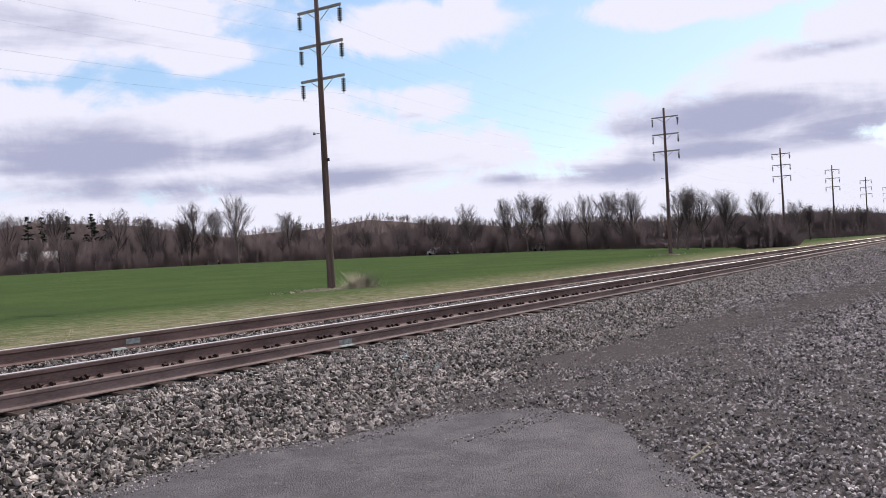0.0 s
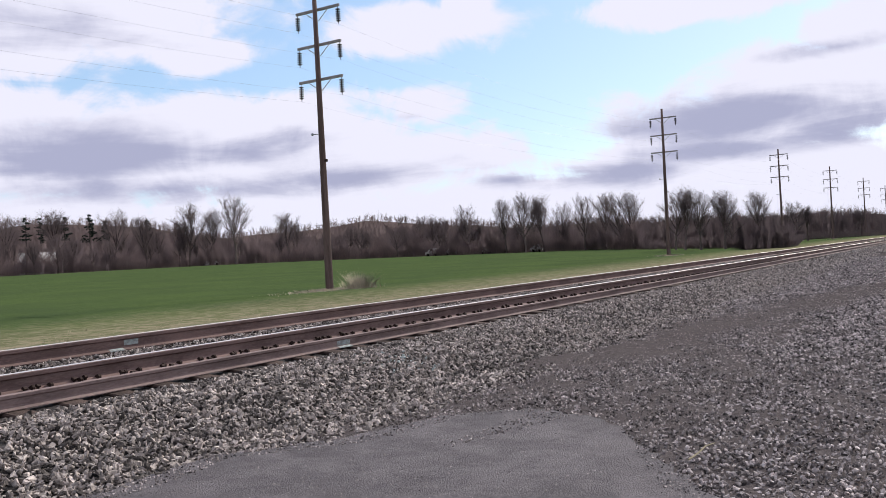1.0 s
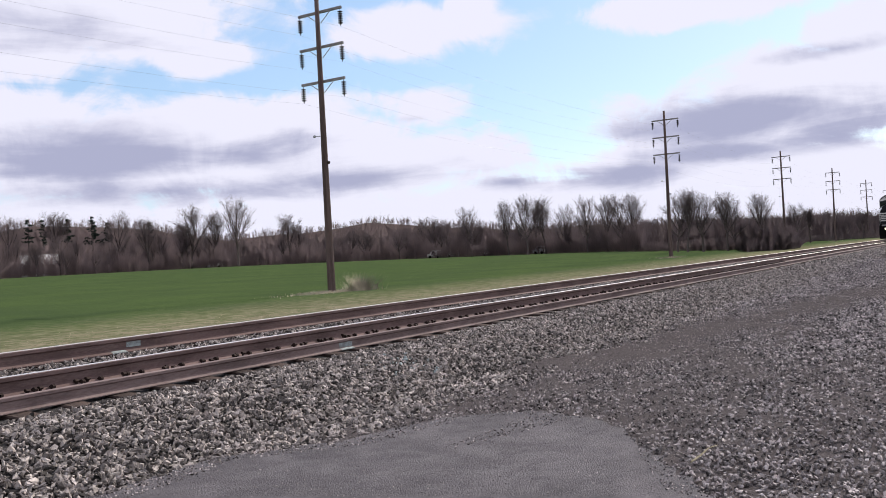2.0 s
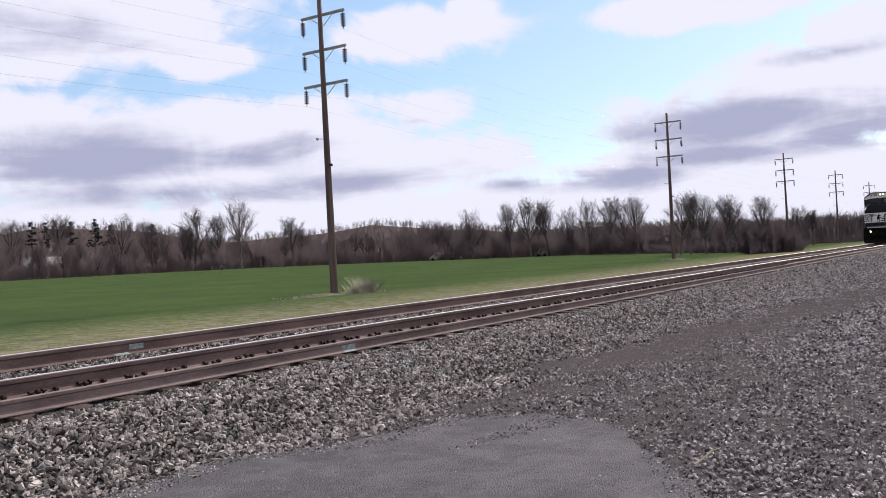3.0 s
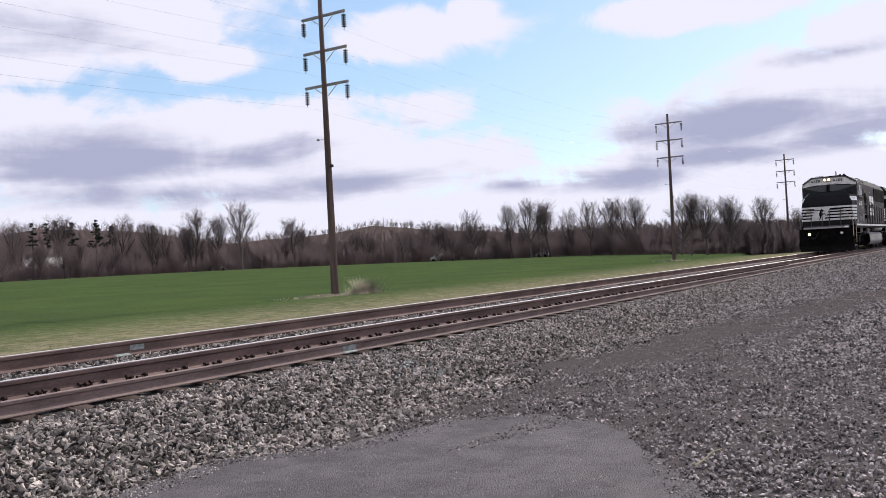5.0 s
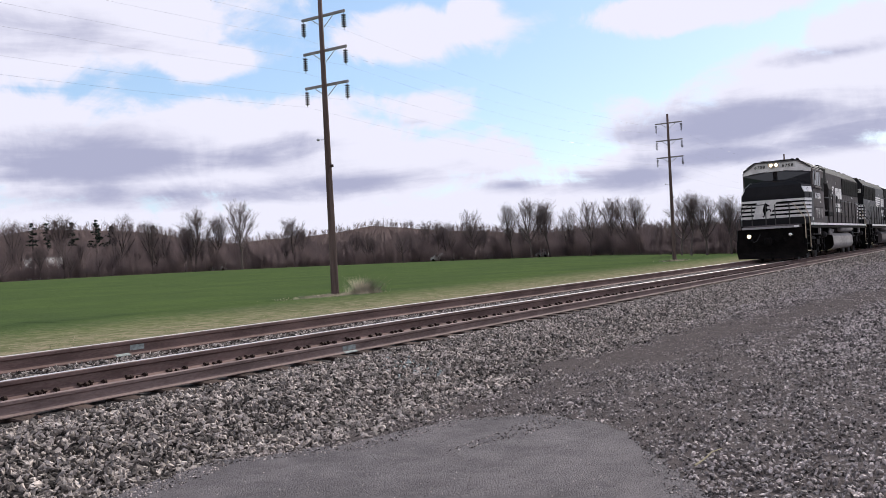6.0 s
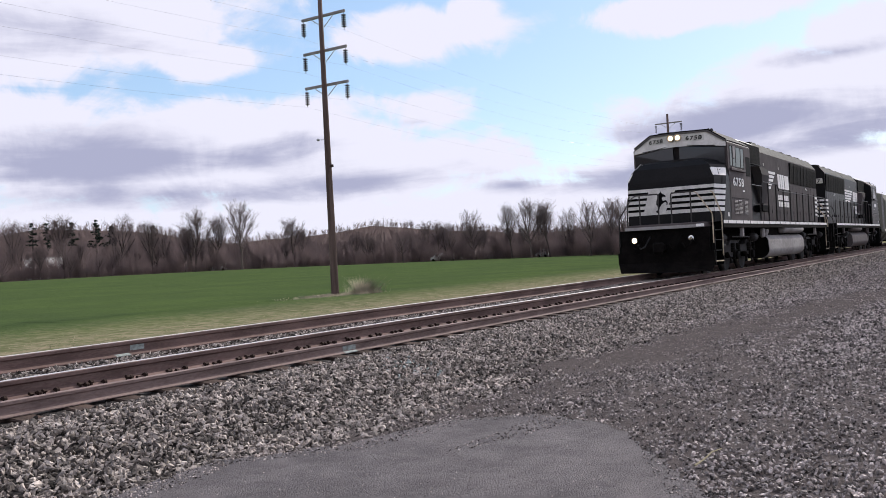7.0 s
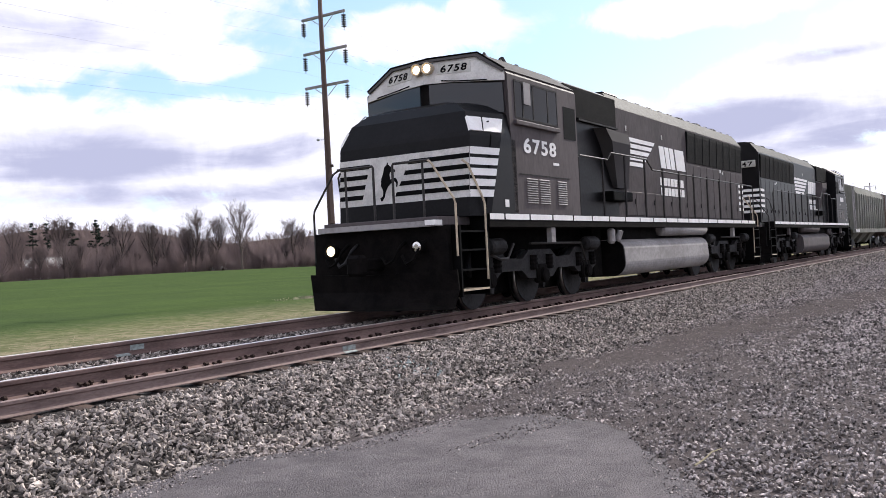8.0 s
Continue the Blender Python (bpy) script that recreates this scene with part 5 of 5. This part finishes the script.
def build_trees():
    rnd = random.Random(21)
    kinds = []
    for k in range(6):
        segs = grow(rnd, 10.0, (0.75, 0.55, 0.9, 0.6, 0.8, 0.5)[k], (0.24, 0.34, 0.2, 0.3, 0.26, 0.38)[k])
        low = seg_mesh("trunk", [s for s in segs if s[4] <= 1], M["bark"], 5, 0.05)
        high = seg_mesh("crown", [s for s in segs if s[4] > 1], M["twig"], 3, 0.016, rnd)
        kinds.append((low, high))
    labels = ("bare grey-brown broadleaf tree at the field's edge", "bare spreading broadleaf tree at the field's edge")

    def plant(az, d, h, k):
        x, y = polar(az, d)
        t = thing("bare_tree", labels[k % 2], "tree", pose(x, y, float(height(x, y)), 0, 0, rnd.uniform(0, 360)), "bare trees round the field")
        s = h / 10.0
        t.scale = (s * rnd.uniform(0.85, 1.1), s * rnd.uniform(0.85, 1.1), s)
        part("trunk", kinds[k][0], None, t)
        part("crown", kinds[k][1], None, t)
    for i, row in enumerate(TREES):
        plant(*row, i % 6)
    # the rest of the tree line
    for i in range(125):
        az = rnd.uniform(5.5, 61.5)
        d = edge_distance(az) + rnd.uniform(2, 40)
        top = 8.5 + 2.2 * math.sin(az * 0.8) + rnd.uniform(-4.5, 2.5)
        if az < 19.5:
            if az > 8.5:
                continue
            top *= 0.7
        plant(az, d, max(4.0, top), rnd.randrange(6))
    for az, d, h in CONIFERS:
        x, y = polar(az, d)
        z = float(height(x, y))
        t = thing("conifer", "dark green conifer standing above the bare woods", "tree", pose(x, y, z, 0, 0, rnd.uniform(0, 360)), "conifers on the hill")
        bm = bmesh.new()
        tube(bm, [(0, 0, -0.4), (0, 0, h * 0.5), (0, 0, h)], [0.3, 0.2, 0.04], 7)
        part("trunk", bm, M["bark"], t)
        V, F = [], []
        # whorls of branches of uneven reach, each carrying tufts of needles
        z0 = h * rnd.uniform(0.38, 0.5)
        while z0 < h:
            u = (z0 - h * 0.4) / (h * 0.6)
            for _ in range(rnd.choice((3, 4, 5))):
                a = rnd.uniform(0, math.tau)
                reach = ((1 - u) * h * 0.17 + 0.45) * rnd.uniform(0.45, 1.25)
                c, s = math.cos(a), math.sin(a)
                for j in range(9):
                    w = reach * rnd.uniform(0.25, 1.0)
                    g = rnd.uniform(0.25, 0.6)
                    p = Vector((c * w + rnd.gauss(0, 0.22), s * w + rnd.gauss(0, 0.22), z0 + 0.14 * w + rnd.gauss(0, 0.16)))
                    q = Vector((rnd.gauss(0, 1), rnd.gauss(0, 1), rnd.gauss(0.2, 0.4))).normalized() * g
                    v = Vector((rnd.gauss(0, 1), rnd.gauss(0, 1), rnd.gauss(0, 0.4))).normalized() * g
                    i = len(V)
                    V += [p - q, p + q, p + v, p - v * 0.6]
                    F += [(i, i + 1, i + 2), (i, i + 3, i + 1)]
            z0 += rnd.uniform(0.5, 1.15)
        soup("crown", V, F, M["needle"], t)


TREES = [(58.53, 300, 18), (55.94, 290, 19), (52.61, 250, 17), (50.8, 240, 14.5), (48.28, 235, 17.2), (47.07, 250, 16.5), (45.41, 225, 18.4), (42.15, 240, 14),
         (30.45, 215, 12.9), (28.06, 205, 13.5), (26.78, 200, 14.3), (25.62, 204, 13.8), (22.98, 190, 12.7), (21.73, 185, 12.4), (20.67, 178, 12), (19.9, 170, 11.6),
         (17.36, 130, 9.0), (16.78, 124, 9.2), (15.83, 120, 8.2), (14.39, 116, 7.8), (13.95, 130, 7.4), (12.35, 160, 9.6), (10.27, 150, 7.0), (9.64, 170, 6.8)]
CONIFERS = [(57.5, 330, 14.5), (56.7, 330, 14.5), (55.4, 330, 14.5), (54.0, 320, 16), (53.1, 325, 14), (50.7, 320, 15)]


def edge_distance(az):
    """Distance from the camera to the wooded edge of the field."""
    return float(np.interp(az, [0, 6, 9.8, 10.3, 13.2, 14.0, 19, 24, 36, 64], [230, 215, 200, 104, 96, 118, 150, 196, 222, 238]))


def slivers(name, pts, heights, mat, label, lean=0.22, width=0.05, fork=3):
    """Thin upright stems with a few side twigs, as narrow triangles, all in one mesh."""
    r = np.random.RandomState(11)
    n = len(pts)
    base = np.repeat(pts, fork, axis=0)
    full = np.repeat(heights, fork)
    stem = np.arange(n * fork) % fork < 2
    ang = r.uniform(0, math.tau, n * fork)
    off = np.stack([np.cos(ang), np.sin(ang), np.zeros_like(ang)], -1)
    up = np.array([0, 0, 1.0])
    # two stems a plant, the rest are twigs fanning out of its upper part into a dome
    start = base + off * 0.1 + up * np.where(stem, 0, full * r.uniform(0.12, 0.6, n * fork))[:, None]
    rise = np.where(stem, full * r.uniform(0.6, 0.95, n * fork), full * r.uniform(0.12, 0.42, n * fork))
    reach = np.where(stem, 0.12, lean) * full * r.uniform(0.2, 1.0, n * fork)
    tip = start + off * reach[:, None] + up * rise[:, None]
    wv = np.stack([-np.sin(ang + 0.8), np.cos(ang + 0.8), np.zeros_like(ang)], -1) * (width * r.uniform(0.6, 1.5, n * fork))[:, None]
    V = np.stack([start - wv, start + wv, tip], 1).reshape(-1, 3)
    T = np.arange(len(V)).reshape(-1, 3)
    ob = big_mesh(name, V, T, mat)
    return tagged(ob, label, "vegetation", kind="stuff")


def build_woods():
    r = np.random.RandomState(31)
    # thicket along the field's edge
    n = 7600
    az = r.uniform(3.5, 64, n)
    az[:500] = r.uniform(10.6, 13.2, 500)
    d = np.array([edge_distance(a) for a in az]) + r.gamma(1.5, 11, n)
    d[:500] = 102 + r.uniform(0, 22, 500)
    x, y = d * np.cos(np.radians(az)), d * np.sin(np.radians(az)) - 8
    h = r.uniform(2.2, 7.2, n) * np.where(az < 19.5, 0.30, 0.85 + 0.3 * np.sin(az * 2.3 + d * 0.11))
    h[:500] = r.uniform(1.2, 3.9, 500)
    slivers("thicket", np.stack([x, y, height(x, y) - 0.1], -1), h, M["brush"], "dense brown leafless thicket along the field's edge", 0.42, 0.035, 26)
    # wooded slopes behind
    n = 14000
    az = r.uniform(0, 66, n)
    d = 245 + 640 * r.beta(1.0, 1.6, n)
    x, y = d * np.cos(np.radians(az)), d * np.sin(np.radians(az)) - 8
    keep = y > 25
    x, y, d = x[keep], y[keep], d[keep]
    h = r.uniform(5, 11, len(x))
    slivers("far_woods", np.stack([x, y, height(x, y) - 0.2], -1), h, M["brush"], "leafless brown woods on the low hills", 0.34, 0.085, 22)


build_trees()
build_woods()


def build_far_buildings():
    def house(az, d, turn, w, dep, h, roof_h, mats, label, name="farmhouse", sink=0.0):
        x, y = polar(az, d)
        t = thing(name, label, "building", pose(x, y, float(height(x, y)) - sink, 0, 0, turn))
        bm = bmesh.new()
        prism(bm, [(-w / 2, 0), (w / 2, 0), (w / 2, h), (-w / 2, h)], "y", -dep / 2, dep / 2)
        wall = part("wall", bm, M[mats[0]], t)
        bm = bmesh.new()
        prism(bm, [(-dep / 2 - 0.3, h), (dep / 2 + 0.3, h), (0, h + roof_h)], "x", -w / 2 - 0.3, w / 2 + 0.3)
        part("roof", bm, M[mats[1]], t)
        for k in range(int(w // 2.2)):
            for yy in (-dep / 2 - 0.01, dep / 2 + 0.01):
                bm = bmesh.new()
                xx = -w / 2 + 1.1 + 2.2 * k
                box(bm, xx - 0.4, xx + 0.4, yy - 0.03, yy + 0.03, h * 0.4, h * 0.8)
                part("window", bm, M["glass"], t)
    house(az=57.0, d=272, turn=-33, w=9.5, dep=7, h=4.0, roof_h=2.0, mats=("white", "cream"), label="white farmhouse with a pale roof behind bare trees")
    for az, d, w in ((32.9, 221, 3.4), (31.7, 226, 3.0), (29.4, 220, 3.4), (26.1, 207, 3.0), (47.0, 240, 5.0)):
        x, y = polar(az, d)
        v = thing("parked_van", "small white parked van beyond the field", "vehicle", pose(x, y, float(height(x, y)), 0, 0, az + 80), "vehicles beyond the field")
        bm = bmesh.new()
        prism(bm, [(-w / 2, 0.35), (w / 2, 0.35), (w / 2, 1.0), (w / 2 - 0.7, 1.15), (w / 2 - 1.2, 1.9), (-w / 2, 1.9)], "y", -0.85, 0.85)
        part("body", bm, M["white"], v)
        for xx in (-w / 2 + 0.7, w / 2 - 0.7):
            for yy in (-0.8, 0.8):
                bm = bmesh.new()
                lathe(bm, [(0.34, -0.1), (0.34, 0.1)], pose(xx, yy, 0.34, 90), 12)
                part("wheel", bm, M["ink"], v)
        bm = bmesh.new()
        box(bm, w / 2 - 1.9, w / 2 - 1.25, -0.86, 0.86, 1.25, 1.75)
        part("window", bm, M["glass"], v)


build_far_buildings()

# ---------------------------------------------------------------- stones and grass


def stone_kinds(r, count, subdiv):
    """Angular stone shapes as (vertices, triangles)."""
    out = []
    for _ in range(count):
        bm = bmesh.new()
        if subdiv:
            for _k in range(9):
                v = Vector(r.normal(size=3)).normalized()
                bm.verts.new(v)
            bmesh.ops.convex_hull(bm, input=list(bm.verts))
            bmesh.ops.delete(bm, geom=[v for v in bm.verts if not v.link_faces], context="VERTS")
        else:
            for v in ((1, 0, 0), (-0.5, 0.87, 0), (-0.5, -0.87, 0), (0.1, 0, 0.9), (0, 0.1, -0.9)):
                bm.verts.new(v)
            bmesh.ops.convex_hull(bm, input=list(bm.verts))
        V = np.array([v.co[:] for v in bm.verts])
        bm.verts.index_update()
        T = np.array([[v.index for v in f.verts] for f in bm.faces])
        bm.free()
        V = V * r.uniform(0.85, 1.15, (len(V), 1)) * np.array([1.15, r.uniform(0.55, 0.85), r.uniform(0.4, 0.7)])
        out.append((V, T))
    return out


def scatter(name, P, size, mat, label, seed, fine):
    r = np.random.RandomState(seed)
    kinds = stone_kinds(r, 10, fine)
    VV, TT, n0 = [], [], 0
    which = r.randint(0, len(kinds), len(P))
    for k, (V, T) in enumerate(kinds):
        sel = np.where(which == k)[0]
        if not len(sel):
            continue
        m = len(sel)
        q = r.normal(size=(m, 4))
        q /= np.linalg.norm(q, axis=1)[:, None]
        q[:, 1:3] *= 0.7
        q /= np.linalg.norm(q, axis=1)[:, None]
        w, x, y, z = q.T
        R = np.stack([1 - 2 * (y * y + z * z), 2 * (x * y - z * w), 2 * (x * z + y * w), 2 * (x * y + z * w), 1 - 2 * (x * x + z * z), 2 * (y * z - x * w), 2 * (x * z - y * w), 2 * (y * z + x * w), 1 - 2 * (x * x + y * y)], -1).reshape(m, 3, 3)
        W = np.einsum("mij,vj->mvi", R, V) * size[sel][:, None, None] + P[sel][:, None, :]
        VV.append(W.reshape(-1, 3))
        TT.append((T[None] + (np.arange(m) * len(V))[:, None, None] + n0).reshape(-1, 3))
        n0 += m * len(V)
    ob = big_mesh(name, np.concatenate(VV), np.concatenate(TT), mat)
    return tagged(ob, label, "gravel", kind="stuff")


def soft_noise(x, y, s):
    return np.sin(x * s * 1.7 + 1.3 * np.sin(y * s * 2.1)) * 0.5 + np.sin(y * s * 2.9 + x * s * 0.8 + 0.7) * 0.5


def on_apron(x, y):
    """True on the asphalt apron."""
    top = np.interp(x, [-3, 2.2, 3.9, 4.9, 5.7, 6.95, 7.5], [-3.0, -2.35, -2.62, -2.55, -3.15, -3.5, -4.1])
    bot = np.interp(x, [4.4, 4.6, 5.3, 6.4, 7.3, 7.5], [-9.5, -7.6, -6.4, -5.6, -4.95, -4.1])
    return (x < 7.5) & (y < top) & ((x < 4.4) | (y > bot))


def wheel_lane(x, y):
    """Smooth, dark, driven strip of the lot that swings away from the toe of the bank."""
    return np.exp(-((y + 2.75 + 0.20 * (x - 10.7) + 0.25 * soft_noise(x, y, 0.6)) / 0.62) ** 2) * sm(x, 8.5, 11.0)


def build_stones():
    r = np.random.RandomState(77)
    # near slope
    def slope(n, x0, x1, s0, s1, name, seed, fine):
        x, y = r.uniform(x0, x1, n), r.uniform(-3.7, -0.88, n)
        keep = ~((y < -2.7) & (r.uniform(size=n) < 0.35 + (-2.7 - y) / 0.9)) & ~on_apron(x, y + 0.12 * r.normal(size=n)) & ~((y < -2.0) & (r.uniform(size=n) < 1.1 * wheel_lane(x, y)))
        x, y = x[keep], y[keep]
        size = r.uniform(s0, s1, len(x)) * r.choice([0.7, 1.0, 1.0, 1.25], len(x))
        z = np.maximum(bed_height(x, y), height(x, y)) + size * 0.15 + r.uniform(-0.012, 0.012, len(x))
        scatter(name, np.stack([x, y, z], -1), size, M["stone"], "loose grey crushed ballast stones on the bank", seed, fine)
    slope(42000, 1.5, 14, 0.019, 0.038, "ballast_stones", 1, True)
    slope(32000, 14, 34, 0.025, 0.046, "ballast_stones", 2, False)
    slope(14000, 34, 80, 0.042, 0.072, "ballast_stones", 3, False)
    # between the rails and beyond the far rail
    n = 28000
    x = r.uniform(2.5, 45, n)
    y = r.choice([0, 1], n, p=[0.62, 0.38])
    y = np.where(y == 0, r.uniform(0.10, 1.40, n), r.uniform(1.62, 3.4, n))
    size = r.uniform(0.024, 0.042, n)
    crib = np.where((y < 2.0), bed_height(x, y), bed_height(x, y))
    z = crib + 0.022
    scatter("crib_stones", np.stack([x, y, z], -1), size, M["stone"], "grey crushed ballast stones between the rails", 4, False)
    # lot
    n = 165000
    x = 3.3 + 40 * r.uniform(size=n) ** 1.8
    y = r.uniform(-13, -2.6, n)
    lane = wheel_lane(x, y)
    patch = 0.5 + 0.5 * soft_noise(x, y, 0.9)
    coarse = np.clip(0.30 + 0.5 * patch + 0.25 * soft_noise(x + 3, y * 1.7, 2.7) - 0.95 * lane + 0.35 * np.exp(-((y + 4.3) / 0.9) ** 2) * sm(x, 12, 8) + 0.5 * sm(y, -4.9, -6.2), 0.0, 1.0)
    apron = on_apron(x, y)
    rim = apron & ~(on_apron(x + 0.3 * patch, y) & on_apron(x - 0.3, y) & on_apron(x, y + 0.35 * patch) & on_apron(x, y - 0.35 * patch))
    # a tongue of loose gravel washed over the apron
    tongue = apron & (x > 5.8) & (np.abs(y + 4.26 + 0.16 * (x - 6.0)) < 0.05 + 0.13 * (x - 5.8) * (0.6 + 0.6 * patch))
    rim = rim | tongue
    cover = np.where(apron, np.where(rim, 0.9, 0.16), 0.70 + 0.3 * coarse)
    cover = np.where((x < 4.6) & (y < -7), 0.1, cover)
    keep = r.uniform(size=n) < cover
    x, y, coarse, apron, rim = x[keep], y[keep], coarse[keep], apron[keep], rim[keep]
    size = (0.006 + 0.017 * coarse) * r.uniform(0.5, 1.4, len(x))
    size = np.where(apron, np.where(rim, 0.0105, 0.0055) * r.uniform(0.6, 1.5, len(x)), size) * np.clip(x / 10, 0.82, 1.9)
    z = np.where(apron, -0.598, height(x, y)) + size * 0.3
    near = x < 8.5
    for sel, nm, sd, fn in ((near, "lot_gravel", 5, True), (~near, "lot_gravel", 6, False)):
        scatter(nm, np.stack([x, y, z], -1)[sel], size[sel], M["grit"], "dark loose gravel on the lot", sd, fn)


build_stones()


def blades(name, x, y, h, mat, label, seed, wide=0.006, lean=0.5):
    r = np.random.RandomState(seed)
    n = len(x)
    a = r.uniform(0, math.tau, n)
    z = height(x, y) - 0.02
    z = np.where(y < 4.0, np.maximum(z, bed_height(x, y) - 0.02), z)
    b = np.stack([x, y, z], -1)
    tip = b + np.stack([np.cos(a) * h * lean * r.uniform(0, 1, n), np.sin(a) * h * lean * r.uniform(0, 1, n), h], -1)
    w = np.stack([np.cos(a + 1.3), np.sin(a + 1.3), np.zeros(n)], -1) * wide * r.uniform(0.6, 1.6, n)[:, None]
    V = np.stack([b - w, b + w, tip], 1).reshape(-1, 3)
    ob = big_mesh(name, V, np.arange(len(V)).reshape(-1, 3), mat)
    return tagged(ob, label, "grass", kind="stuff")


def build_grass():
    r = np.random.RandomState(9)
    n = 130000
    x = 2 + 75 * r.uniform(size=n) ** 1.6
    y = 3.3 + 9.5 * r.beta(1.1, 1.9, n)
    clump = soft_noise(x * 2.3, y * 2.3, 1.0) + 0.5 * soft_noise(x * 7, y * 7, 1)
    h = (0.022 + 0.045 * np.clip(clump + 0.5, 0, 1.6)) * r.uniform(0.5, 1.2, n)
    dry = r.uniform(size=n) < np.clip(0.95 - (y - 3) / 8.0 + 0.35 * clump, 0.05, 1)
    blades("dry_grass", x[dry], y[dry], h[dry], M["drygrass"], "tufts of dry straw-coloured grass along the track", 1, 0.006, 2.6)
    blades("verge_grass", x[~dry], y[~dry], h[~dry] * 0.55, M["greengrass"], "short green grass on the verge", 2, 0.008, 2.2)
    # straw ring and weeds by the first pole
    n = 2600
    a, d = r.uniform(0, math.tau, n), np.abs(r.normal(0, 0.8, n))
    blades("straw", POLE_S + np.cos(a) * d * 1.6 - 0.4, POLE_Y + np.sin(a) * d * 0.7, r.uniform(0.03, 0.14, n), M["straw"], "flattened dry straw round the pole", 4, 0.012, 2.0)
    n = 620
    a, d = r.uniform(0, math.tau, n), np.abs(r.normal(0, 0.55, n))
    blades("weed_clump", 33.0 + np.cos(a) * d, 17.6 + np.sin(a) * d * 0.8, np.clip(1.05 - 0.55 * d, 0.15, 1) * r.uniform(0.35, 1, n), M["straw"], "clump of pale dry weeds beside the pole", 5, 0.012, 1.7)
    for k in range(1, 4):
        n = 500
        a, d = r.uniform(0, math.tau, n), np.abs(r.normal(0, 0.7, n))
        blades("straw", POLES[k][0] + np.cos(a) * d * 1.6, POLE_Y + np.sin(a) * d, r.uniform(0.05, 0.25, n), M["straw"], "dry straw round the pole's foot", 6 + k, 0.02, 1.2)


build_grass()


def build_litter():
    """A dry stick on the gravel and a few stones splashed with pale paint."""
    bm = bmesh.new()
    tube(bm, [(5.97, -6.10, -0.585), (6.15, -6.12, -0.575), (6.34, -6.115, -0.570), (6.50, -6.14, -0.578)], [0.007, 0.006, 0.005, 0.003], 6)
    tagged(part("dry_stick", bm, M["drygrass"]), "pale dry stick lying on the gravel", "stick")
    r = np.random.RandomState(55)
    n = 46
    x, y = 8.85 + r.normal(0, 0.28, n), -1.75 + r.normal(0, 0.16, n)
    size = r.uniform(0.02, 0.036, n)
    z = bed_height(x, y) + size * 0.75
    scatter("painted_stones", np.stack([x, y, z], -1), size, M["paint_mark"], "ballast stones splashed with pale blue paint", 8, True)


build_litter()

# ---------------------------------------------------------------- movement
SPEED, START, TRAIN_ROLL = 14.53, 11.46, 0.3


def motions():
    for ob, own in TRAIN:
        walk(ob, [(t, pose(0, 0, 0, TRAIN_ROLL) @ pose(START + SPEED * (8 - t), GAUGE / 2, 0) @ own) for t in (0.0, 2.0, 4.0, 6.0, 8.0)])
    for w, r in WHEELS:
        m = w.matrix_basis.copy()
        walk(w, [(k / 30, m @ pose(0, 0, 0, 0, math.degrees(SPEED * k / 30 / r), 0)) for k in range(241)])


motions()
